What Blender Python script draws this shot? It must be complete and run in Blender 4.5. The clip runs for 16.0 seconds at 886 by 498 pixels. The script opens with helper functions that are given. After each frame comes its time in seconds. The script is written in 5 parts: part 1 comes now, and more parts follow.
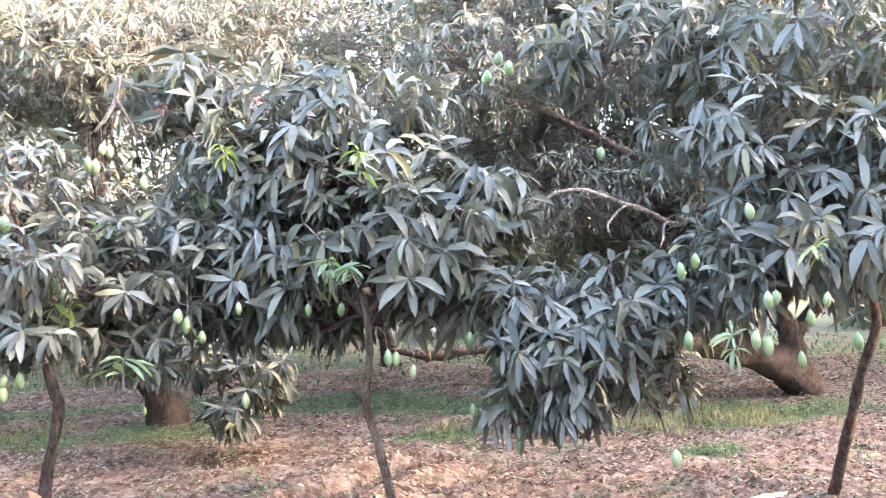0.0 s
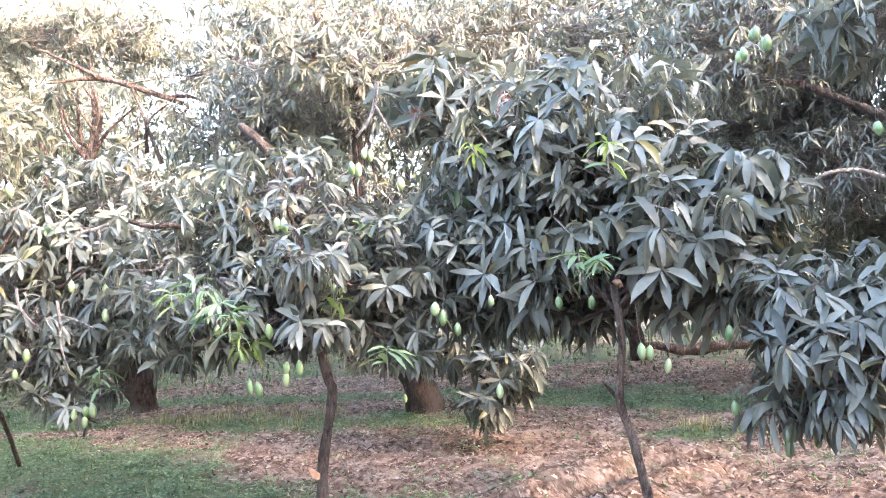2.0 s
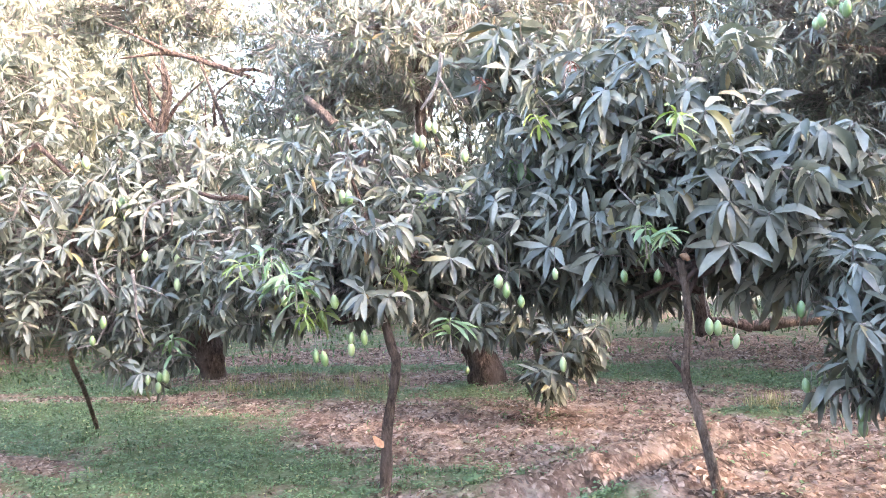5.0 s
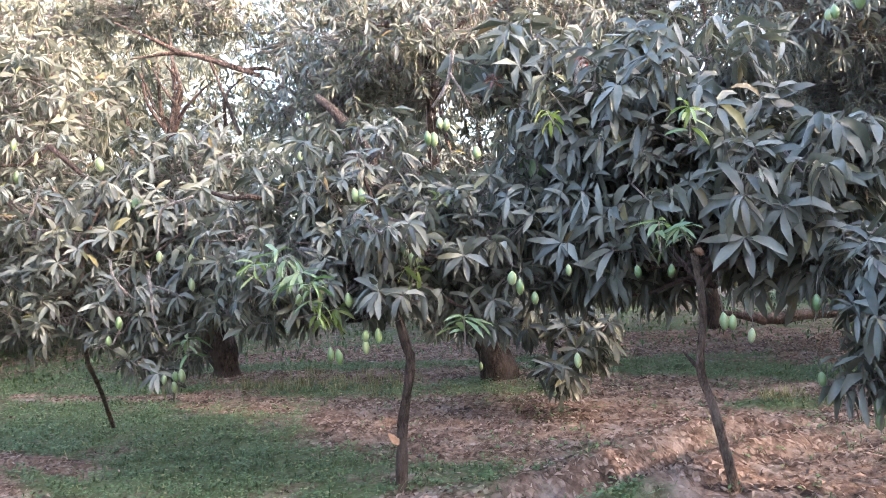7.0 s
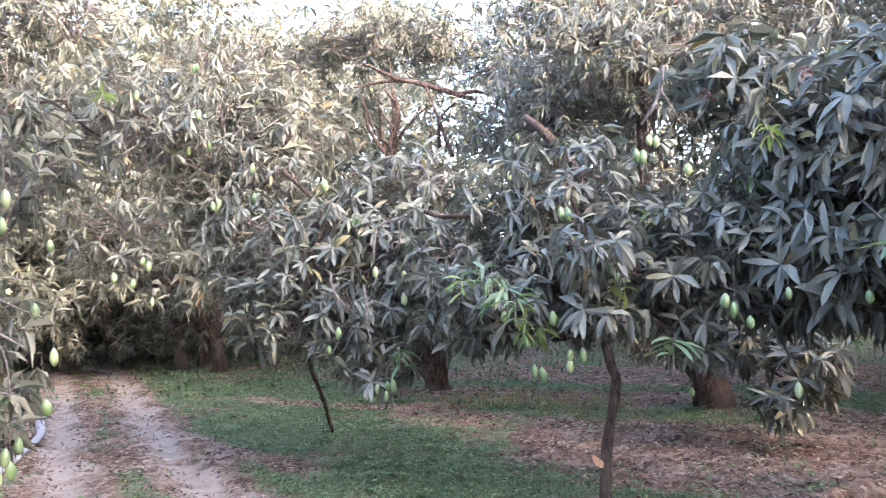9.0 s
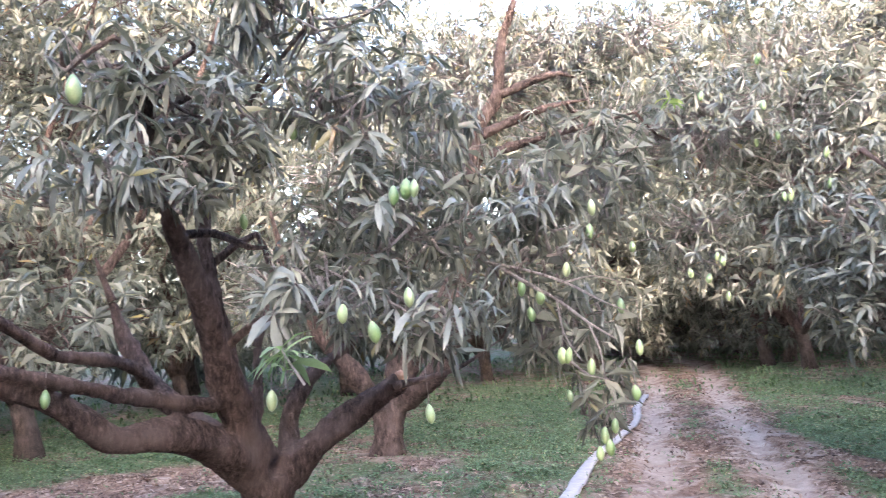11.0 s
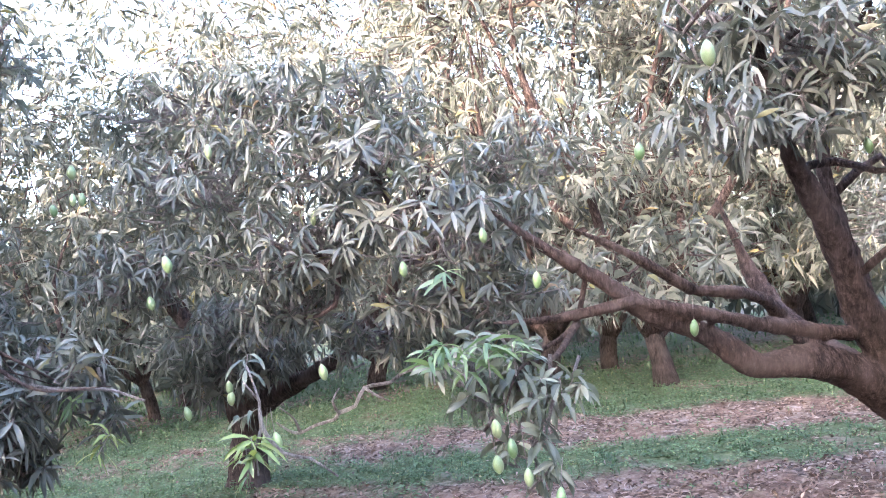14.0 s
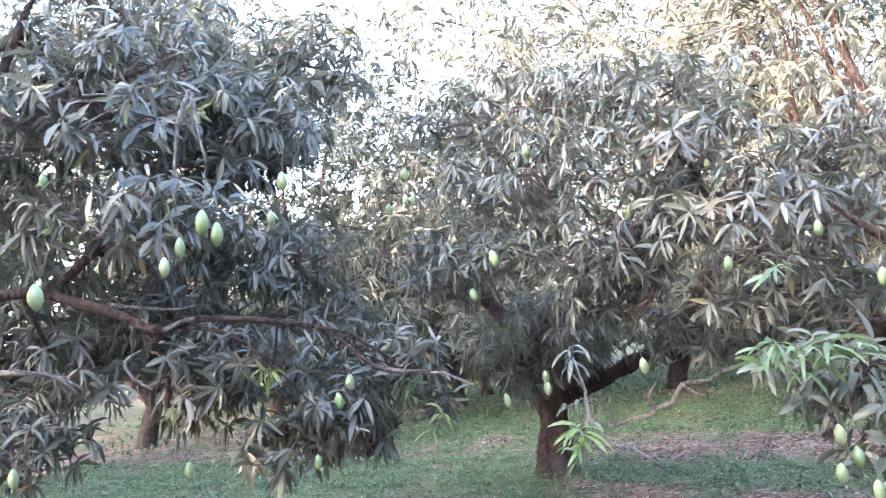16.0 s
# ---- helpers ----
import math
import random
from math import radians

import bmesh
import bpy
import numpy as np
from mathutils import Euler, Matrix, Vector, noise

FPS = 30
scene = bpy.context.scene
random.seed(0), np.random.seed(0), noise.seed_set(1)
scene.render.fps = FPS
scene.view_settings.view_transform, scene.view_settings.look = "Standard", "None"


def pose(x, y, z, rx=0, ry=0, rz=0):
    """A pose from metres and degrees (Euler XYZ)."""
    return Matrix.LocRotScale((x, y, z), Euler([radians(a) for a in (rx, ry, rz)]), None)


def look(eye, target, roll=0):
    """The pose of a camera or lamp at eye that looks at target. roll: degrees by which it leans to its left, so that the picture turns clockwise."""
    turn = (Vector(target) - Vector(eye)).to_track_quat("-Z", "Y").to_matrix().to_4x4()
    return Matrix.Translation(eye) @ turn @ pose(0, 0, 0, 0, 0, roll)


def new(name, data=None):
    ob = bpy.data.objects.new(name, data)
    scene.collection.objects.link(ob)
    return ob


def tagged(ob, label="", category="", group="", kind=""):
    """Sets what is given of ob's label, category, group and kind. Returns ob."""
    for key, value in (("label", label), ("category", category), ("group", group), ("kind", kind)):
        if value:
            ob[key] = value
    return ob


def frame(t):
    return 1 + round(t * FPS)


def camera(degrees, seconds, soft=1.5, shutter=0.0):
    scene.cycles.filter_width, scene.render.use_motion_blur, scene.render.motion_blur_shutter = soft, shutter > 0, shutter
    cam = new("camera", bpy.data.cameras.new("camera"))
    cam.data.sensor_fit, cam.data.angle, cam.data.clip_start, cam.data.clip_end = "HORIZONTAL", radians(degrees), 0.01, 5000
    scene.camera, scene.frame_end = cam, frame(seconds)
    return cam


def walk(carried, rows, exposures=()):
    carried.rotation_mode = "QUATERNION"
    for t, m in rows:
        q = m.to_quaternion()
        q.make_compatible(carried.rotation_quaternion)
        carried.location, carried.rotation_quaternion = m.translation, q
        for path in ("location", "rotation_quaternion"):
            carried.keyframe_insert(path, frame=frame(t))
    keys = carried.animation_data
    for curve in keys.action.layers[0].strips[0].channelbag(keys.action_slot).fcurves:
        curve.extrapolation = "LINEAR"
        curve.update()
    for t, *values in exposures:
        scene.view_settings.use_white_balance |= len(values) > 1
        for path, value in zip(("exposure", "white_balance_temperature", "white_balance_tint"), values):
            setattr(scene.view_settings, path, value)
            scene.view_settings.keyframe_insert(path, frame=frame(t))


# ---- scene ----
from collections import defaultdict

# camera: seconds, eye x, y, z, yaw, pitch, roll
cam = camera(56.05, 16.0, 0.5, 0.12)
PATH = [
    (0.0, 0.052, 0.040, -0.009, 0.00, 2.21, 2.32),
    (0.5, 0.039, 0.042, -0.005, 7.81, 2.52, 2.21),
    (1.0, 0.028, 0.040, -0.008, 12.08, 2.57, 2.25),
    (1.5, 0.025, 0.037, -0.009, 14.94, 2.59, 2.64),
    (2.0, 0.021, 0.038, -0.011, 16.73, 2.51, 2.95),
    (2.5, 0.028, 0.052, -0.006, 17.80, 2.10, 3.21),
    (3.0, 0.021, 0.056, -0.010, 18.55, 1.38, 3.09),
    (3.5, 0.008, 0.031, -0.010, 19.52, 0.90, 3.06),
    (4.0, 0.012, 0.029, -0.014, 20.15, 0.91, 2.86),
    (6.3, -0.004, 0.040, -0.014, 21.43, 0.61, 2.47),
    (6.5, 0.000, 0.035, -0.002, 21.32, 0.46, 2.69),
    (7.0, -0.011, 0.018, 0.003, 21.61, 0.52, 3.18),
    (7.5, -0.013, -0.001, 0.006, 22.70, 1.01, 3.27),
    (8.0, -0.007, 0.000, 0.001, 26.08, 1.69, 2.84),
    (8.2, -0.006, 0.002, 0.001, 26.52, 1.86, 2.76),
    (10.3, 0.133, 0.013, -0.036, 60.22, 3.13, 1.74),
    (10.5, 0.141, 0.002, -0.036, 62.83, 3.25, 2.14),
    (11.0, 0.142, -0.007, -0.027, 74.63, 4.18, 3.43),
    (11.5, 0.149, 0.007, -0.028, 85.78, 4.97, 4.05),
    (12.0, 0.187, 0.031, -0.039, 96.54, 4.14, 3.76),
    (12.5, 0.218, 0.001, -0.039, 102.07, 2.76, 5.00),
    (13.0, 0.305, -0.063, -0.030, 106.85, 3.08, 5.53),
    (13.5, 0.403, -0.114, -0.027, 112.36, 3.61, 6.05),
    (14.0, 0.434, -0.136, -0.025, 114.48, 3.42, 6.71),
    (14.5, 0.438, -0.140, -0.027, 115.89, 3.20, 7.08),
    (15.0, 0.460, -0.152, -0.025, 118.18, 3.31, 6.86),
    (15.5, 0.514, -0.179, -0.011, 126.59, 4.59, 6.21),
    (16.0, 0.576, -0.224, -0.024, 134.30, 5.25, 5.37),
]
EYE = 1.6
EXPOSURES = [(0.0, 4.91, 7010, 18), (1.5, 4.88, 6860, 18), (4.2, 5.06, 6710, 17), (6.3, 4.18, 6650, 18), (8.2, 4.00, 6450, 18), (10.3, 3.94, 6100, 19), (11.2, 3.94, 6150, 20), (12.1, 4.25, 6200, 22), (12.7, 4.57, 6250, 22), (13.5, 4.40, 6200, 22), (14.5, 4.36, 6100, 21), (16.0, 4.41, 6220, 20)]
walk(cam, [(t, pose(x, y, EYE + z, 90 + p, r, yw)) for t, x, y, z, yw, p, r in PATH], EXPOSURES)

# light: a hazy late-afternoon sky and one low warm sun from the east side of the plan
SUN_AZ, SUN_EL = radians(100), radians(17)   # azimuth clockwise from +y
world = bpy.data.worlds.new("sky")
scene.world = world
world.use_nodes = True
wn = world.node_tree
sky = wn.nodes.new("ShaderNodeTexSky")
sky.sky_type = "NISHITA"
sky.sun_disc = False
sky.sun_elevation, sky.sun_rotation = SUN_EL, SUN_AZ
sky.dust_density, sky.air_density, sky.ozone_density = 4.2, 1.0, 1.4
bg = wn.nodes["Background"]
bg.inputs["Strength"].default_value = 0.15
wn.links.new(sky.outputs["Color"], bg.inputs["Color"])
sun_dir = Vector((math.sin(SUN_AZ) * math.cos(SUN_EL), math.cos(SUN_AZ) * math.cos(SUN_EL), math.sin(SUN_EL)))
sun_data = bpy.data.lights.new("sun", "SUN")
sun_data.energy, sun_data.angle, sun_data.color = 0.66, radians(0.8), (1.0, 0.80, 0.64)
sun = new("sun", sun_data)
sun.matrix_world = look(sun_dir * 60, (0, 0, 0))

# ---------------------------------------------------------------- materials


def material(name, rough=0.8):
    m = bpy.data.materials.new(name)
    m.use_nodes = True
    b = m.node_tree.nodes["Principled BSDF"]
    b.inputs["Roughness"].default_value = rough
    return m, m.node_tree, b


def ramp(nt, fac, stops):
    r = nt.nodes.new("ShaderNodeValToRGB")
    while len(r.color_ramp.elements) < len(stops):
        r.color_ramp.elements.new(0.5)
    for e, (p, c) in zip(r.color_ramp.elements, stops):
        e.position, e.color = p, (*c, 1)
    nt.links.new(fac, r.inputs["Fac"])
    return r.outputs["Color"]


def noise_fac(nt, scale, detail=4.0, rough=0.6, coords="Object", stretch=None):
    tc = nt.nodes.new("ShaderNodeTexCoord")
    n = nt.nodes.new("ShaderNodeTexNoise")
    n.inputs["Scale"].default_value, n.inputs["Detail"].default_value, n.inputs["Roughness"].default_value = scale, detail, rough
    src = tc.outputs[coords]
    if stretch:
        mp = nt.nodes.new("ShaderNodeMapping")
        mp.inputs["Scale"].default_value = stretch
        nt.links.new(src, mp.inputs["Vector"])
        src = mp.outputs["Vector"]
    nt.links.new(src, n.inputs["Vector"])
    return n.outputs["Fac"]


def mix(nt, fac, a, b, how="MIX"):
    m = nt.nodes.new("ShaderNodeMix")
    m.data_type, m.blend_type = "RGBA", how
    for sock, v in ((m.inputs[0], fac), (m.inputs[6], a), (m.inputs[7], b)):
        if isinstance(v, (int, float)):
            sock.default_value = v
        elif isinstance(v, tuple):
            sock.default_value = (*v, 1)
        else:
            nt.links.new(v, sock)
    return m.outputs[2]


def bump(nt, b, height, strength, distance):
    n = nt.nodes.new("ShaderNodeBump")
    n.inputs["Strength"].default_value, n.inputs["Distance"].default_value = strength, distance
    nt.links.new(height, n.inputs["Height"])
    nt.links.new(n.outputs["Normal"], b.inputs["Normal"])


def leaf_material(name, stops, through_light, rough=0.42, dust=0.35, glow=0.2):
    """Leaf: colour by leaf, a dusty upper film, some light passing through the blade."""
    m, nt, b = material(name, rough)
    geo = nt.nodes.new("ShaderNodeNewGeometry")
    info = nt.nodes.new("ShaderNodeObjectInfo")
    pick = nt.nodes.new("ShaderNodeMath")
    pick.operation = "ADD"
    nt.links.new(geo.outputs["Random Per Island"], pick.inputs[0])
    nt.links.new(info.outputs["Random"], pick.inputs[1])
    part_of = nt.nodes.new("ShaderNodeMath")
    part_of.operation = "FRACT"
    nt.links.new(pick.outputs[0], part_of.inputs[0])
    col = ramp(nt, part_of.outputs[0], stops)
    film = noise_fac(nt, 9.0, 3.0)
    grey = ramp(nt, film, [(0.35, (0, 0, 0)), (0.75, (dust, dust, dust))])
    col = mix(nt, grey, col, (0.285, 0.275, 0.25))
    fine = noise_fac(nt, 60.0, 2.0)
    col = mix(nt, 0.25, col, ramp(nt, fine, [(0.3, (0.4, 0.4, 0.4)), (0.7, (1, 1, 1))]), "MULTIPLY")
    nt.links.new(col, b.inputs["Base Color"])
    b.inputs["Specular IOR Level"].default_value = 0.5
    tr = nt.nodes.new("ShaderNodeBsdfTranslucent")
    tint = mix(nt, 1.0, col, through_light, "MULTIPLY")
    nt.links.new(tint, tr.inputs["Color"])
    sh = nt.nodes.new("ShaderNodeMixShader")
    sh.inputs["Fac"].default_value = glow
    out = nt.nodes["Material Output"]
    nt.links.new(b.outputs["BSDF"], sh.inputs[1])
    nt.links.new(tr.outputs["BSDF"], sh.inputs[2])
    nt.links.new(sh.outputs["Shader"], out.inputs["Surface"])
    return m


LEAF = leaf_material("mango_leaf", [(0.0, (0.030, 0.038, 0.028)), (0.35, (0.069, 0.082, 0.060)), (0.7, (0.140, 0.153, 0.120)),
                                    (0.96, (0.21, 0.216, 0.175)), (0.988, (0.22, 0.20, 0.07)), (1.0, (0.20, 0.13, 0.07))], (1.6, 1.65, 1.15), 0.40, 0.35, 0.16)
DUSTY = leaf_material("pale_dusty_leaf", [(0.0, (0.075, 0.095, 0.068)), (0.5, (0.135, 0.16, 0.118)), (1.0, (0.23, 0.255, 0.195))], (1.5, 1.6, 1.0), 0.45, 0.3, 0.2)
FRESH = leaf_material("fresh_leaf", [(0.0, (0.10, 0.17, 0.09)), (0.5, (0.15, 0.225, 0.125)), (1.0, (0.22, 0.29, 0.155))], (1.6, 1.8, 0.8), 0.35, 0.12, 0.3)
LIME = leaf_material("lime_leaf", [(0.0, (0.14, 0.22, 0.07)), (0.5, (0.21, 0.28, 0.10)), (1.0, (0.31, 0.34, 0.14))], (1.5, 1.6, 0.7), 0.35, 0.1, 0.3)
WEED = leaf_material("weed_leaf", [(0.0, (0.040, 0.082, 0.036)), (0.5, (0.082, 0.150, 0.066)), (0.93, (0.15, 0.23, 0.105)), (1.0, (0.30, 0.27, 0.14))], (1.5, 1.6, 0.8), 0.55, 0.12, 0.2)
RUST = leaf_material("withered_leaf", [(0.0, (0.09, 0.025, 0.018)), (0.5, (0.16, 0.05, 0.035)), (1.0, (0.24, 0.11, 0.07))], (1.3, 0.9, 0.7), 0.6, 0.15, 0.15)
# straw yellow with sunlight on the grass put into the colour
SUN_STRAW = leaf_material("dry_grass", [(0.0, (0.13, 0.16, 0.07)), (0.5, (0.24, 0.24, 0.12)), (1.0, (0.38, 0.34, 0.20))], (1.4, 1.3, 0.8), 0.6, 0.1, 0.2)
DRY = leaf_material("dry_leaf", [(0.0, (0.06, 0.036, 0.027)), (0.35, (0.18, 0.112, 0.081)), (0.75, (0.32, 0.225, 0.172)), (1.0, (0.42, 0.33, 0.28))], (1.3, 1.0, 0.7), 0.7, 0.4, 0.1)


def bark_material(name, dark, mid, light):
    m, nt, b = material(name, 0.9)
    f = noise_fac(nt, 34.0, 8.0, 0.75, stretch=(1, 1, 0.3))
    col = ramp(nt, f, [(0.34, dark), (0.52, mid), (0.70, light)])
    crack = nt.nodes.new("ShaderNodeTexVoronoi")
    crack.feature = "DISTANCE_TO_EDGE"
    crack.inputs["Scale"].default_value = 70.0
    tc = nt.nodes.new("ShaderNodeTexCoord")
    mp = nt.nodes.new("ShaderNodeMapping")
    mp.inputs["Scale"].default_value = (1, 1, 0.45)
    nt.links.new(tc.outputs["Object"], mp.inputs["Vector"])
    warp = mix(nt, 0.12, mp.outputs["Vector"], f, "ADD")
    nt.links.new(warp, crack.inputs["Vector"])
    lines = ramp(nt, crack.outputs["Distance"], [(0.0, (0.35, 0.35, 0.35)), (0.12, (1, 1, 1))])
    col = mix(nt, 0.55, col, lines, "MULTIPLY")
    fissure = noise_fac(nt, 30.0, 6.0, 0.75, stretch=(1, 1, 0.4))
    split = ramp(nt, fissure, [(0.40, (0.25, 0.22, 0.21)), (0.52, (1, 1, 1))])
    col = mix(nt, 0.7, col, split, "MULTIPLY")
    patch = noise_fac(nt, 3.2, 3.0)
    col = mix(nt, ramp(nt, patch, [(0.45, (0, 0, 0)), (0.7, (0.6, 0.6, 0.6))]), col, light)
    nt.links.new(col, b.inputs["Base Color"])
    b.inputs["Specular IOR Level"].default_value = 0.2
    bump(nt, b, mix(nt, 0.6, mix(nt, 0.5, f, lines, "MULTIPLY"), split, "MULTIPLY"), 1.0, 0.035)
    return m


BARK = bark_material("bark", (0.026, 0.018, 0.015), (0.112, 0.077, 0.066), (0.26, 0.195, 0.17))
PALE = bark_material("dusty_bark", (0.035, 0.026, 0.022), (0.11, 0.081, 0.069), (0.21, 0.168, 0.148))
TWIG = bark_material("twig_bark", (0.20, 0.17, 0.15), (0.36, 0.315, 0.285), (0.52, 0.475, 0.44))
YOUNG = bark_material("young_bark", (0.08, 0.054, 0.042), (0.23, 0.162, 0.127), (0.38, 0.305, 0.255))
m, nt, b = material("cut_wood", 0.8)
nt.links.new(ramp(nt, noise_fac(nt, 40, 4), [(0.3, (0.24, 0.12, 0.07)), (0.7, (0.42, 0.26, 0.17))]), b.inputs["Base Color"])
CUT = m

m, nt, b = material("mango_skin", 0.38)
info = nt.nodes.new("ShaderNodeObjectInfo")
skin = ramp(nt, info.outputs["Random"], [(0.0, (0.09, 0.17, 0.065)), (0.5, (0.17, 0.26, 0.105)), (1.0, (0.30, 0.37, 0.19))])
skin = mix(nt, ramp(nt, noise_fac(nt, 14, 3), [(0.4, (0, 0, 0)), (0.8, (0.5, 0.5, 0.5))]), skin, (0.40, 0.43, 0.27))
nt.links.new(mix(nt, 0.3, skin, ramp(nt, noise_fac(nt, 180, 2), [(0.4, (0.6, 0.6, 0.5)), (0.6, (1, 1, 1))]), "MULTIPLY"), b.inputs["Base Color"])
MANGO = m

m, nt, b = material("hose_plastic", 0.5)
nt.links.new(ramp(nt, noise_fac(nt, 12, 4), [(0.3, (0.27, 0.265, 0.285)), (0.7, (0.42, 0.41, 0.435))]), b.inputs["Base Color"])
HOSE = m

m, nt, b = material("plastic_sheet", 0.4)
nt.links.new(ramp(nt, noise_fac(nt, 25, 4), [(0.3, (0.55, 0.55, 0.54)), (0.7, (0.80, 0.80, 0.78))]), b.inputs["Base Color"])
SHEET = m

# soil: dry crumbly earth with leaf litter; "weeds" and "bare" say what grows where
m, nt, b = material("orchard_soil", 0.95)
clod = noise_fac(nt, 7.0, 8.0, 0.68)
fine = noise_fac(nt, 45.0, 5.0, 0.7)
soil = ramp(nt, clod, [(0.28, (0.125, 0.076, 0.055)), (0.5, (0.255, 0.170, 0.130)), (0.7, (0.45, 0.345, 0.285))])
# flakes of trodden leaf over the earth
tc = nt.nodes.new("ShaderNodeTexCoord")
warp = mix(nt, 0.10, tc.outputs["Object"], noise_fac(nt, 9.0, 3.0), "ADD")
flake = nt.nodes.new("ShaderNodeTexVoronoi")
flake.inputs["Scale"].default_value = 23.0
nt.links.new(warp, flake.inputs["Vector"])
tone = nt.nodes.new("ShaderNodeSeparateColor")
nt.links.new(flake.outputs["Color"], tone.inputs["Color"])
shed = ramp(nt, tone.outputs["Red"], [(0.0, (0.05, 0.034, 0.027)), (0.4, (0.14, 0.090, 0.070)), (0.7, (0.30, 0.215, 0.178)), (1.0, (0.52, 0.42, 0.37))])
shed = mix(nt, 0.75, shed, ramp(nt, flake.outputs["Distance"], [(0.25, (1, 1, 1)), (0.75, (0.28, 0.25, 0.23))]), "MULTIPLY")
cover = noise_fac(nt, 1.7, 6.0, 0.7)
soil = mix(nt, ramp(nt, cover, [(0.42, (0.15, 0.15, 0.15)), (0.58, (0.9, 0.9, 0.9))]), soil, shed)
soil = mix(nt, 0.6, soil, ramp(nt, fine, [(0.3, (0.45, 0.42, 0.40)), (0.7, (1.0, 1.0, 1.0))]), "MULTIPLY")
at_w = nt.nodes.new("ShaderNodeAttribute")
at_w.attribute_name = "weeds"
at_b = nt.nodes.new("ShaderNodeAttribute")
at_b.attribute_name = "bare"
path_col = ramp(nt, noise_fac(nt, 5.0, 7.0, 0.7), [(0.3, (0.27, 0.218, 0.186)), (0.7, (0.45, 0.39, 0.355))])
worn = nt.nodes.new("ShaderNodeMath")
worn.operation = "MULTIPLY_ADD"
nt.links.new(noise_fac(nt, 2.6, 5.0, 0.65), worn.inputs[0])
worn.inputs[1].default_value = 1.3
nt.links.new(at_b.outputs["Fac"], worn.inputs[2])
soil = mix(nt, ramp(nt, worn.outputs[0], [(0.68, (0, 0, 0)), (0.98, (0.95, 0.95, 0.95))]), soil, path_col)
turf = ramp(nt, noise_fac(nt, 16.0, 6.0, 0.7), [(0.3, (0.050, 0.088, 0.038)), (0.55, (0.092, 0.148, 0.066)), (0.75, (0.17, 0.188, 0.105))])
edge = nt.nodes.new("ShaderNodeMath")
edge.operation = "MULTIPLY_ADD"
nt.links.new(fine, edge.inputs[0])
edge.inputs[1].default_value = 0.7
nt.links.new(at_w.outputs["Fac"], edge.inputs[2])
soil = mix(nt, ramp(nt, edge.outputs[0], [(0.48, (0, 0, 0)), (0.8, (0.8, 0.8, 0.8))]), soil, turf)
nt.links.new(soil, b.inputs["Base Color"])
b.inputs["Specular IOR Level"].default_value = 0.15
bump(nt, b, mix(nt, 0.5, mix(nt, 0.5, clod, fine), tone.outputs["Green"]), 1.0, 0.08)
SOIL = m

# ---------------------------------------------------------------- helpers for building


def mesh_object(name, verts, faces, mat, parent=None, smooth=True, mats=None, slots=None):
    me = bpy.data.meshes.new(name)
    me.from_pydata([tuple(v) for v in verts] if not isinstance(verts, np.ndarray) else verts.tolist(), [], faces)
    for mm in (mats or [mat]):
        me.materials.append(mm)
    if slots is not None:
        me.polygons.foreach_set("material_index", slots)
    me.polygons.foreach_set("use_smooth", [smooth] * len(me.polygons))
    ob = new(name, me)
    ob.parent = parent
    return ob


def big_mesh(name, verts, tris, mat, parent=None, smooth=True):
    """One mesh from arrays of corners and triangles."""
    me = bpy.data.meshes.new(name)
    n, k = len(verts), len(tris)
    me.vertices.add(n)
    me.vertices.foreach_set("co", np.ascontiguousarray(verts, dtype=np.float32).ravel())
    me.loops.add(3 * k)
    me.loops.foreach_set("vertex_index", np.ascontiguousarray(tris, dtype=np.int32).ravel())
    me.polygons.add(k)
    me.polygons.foreach_set("loop_start", np.arange(0, 3 * k, 3, dtype=np.int32))
    me.polygons.foreach_set("use_smooth", np.full(k, smooth, dtype=bool))
    me.update()
    me.validate()
    me.materials.append(mat)
    ob = new(name, me)
    ob.parent = parent
    return ob


def spline(points, step):
    """Catmull-Rom through rows (x, y, z, radius)."""
    p = np.array(points, float)
    p = np.vstack([2 * p[0] - p[1], p, 2 * p[-1] - p[-2]])
    out = []
    for i in range(1, len(p) - 2):
        n = max(1 if step > 5 else 2, int(np.linalg.norm(p[i + 1, :3] - p[i, :3]) / step))
        for t in np.arange(n) / n:
            a, b_, c, d = p[i - 1], p[i], p[i + 1], p[i + 2]
            out.append(0.5 * (2 * b_ + (c - a) * t + (2 * a - 5 * b_ + 4 * c - d) * t * t + (3 * b_ - a - 3 * c + d) * t ** 3))
    out.append(p[-2])
    out = np.array(out)
    out[:, 3] = np.maximum(out[:, 3], 0.002)
    return out


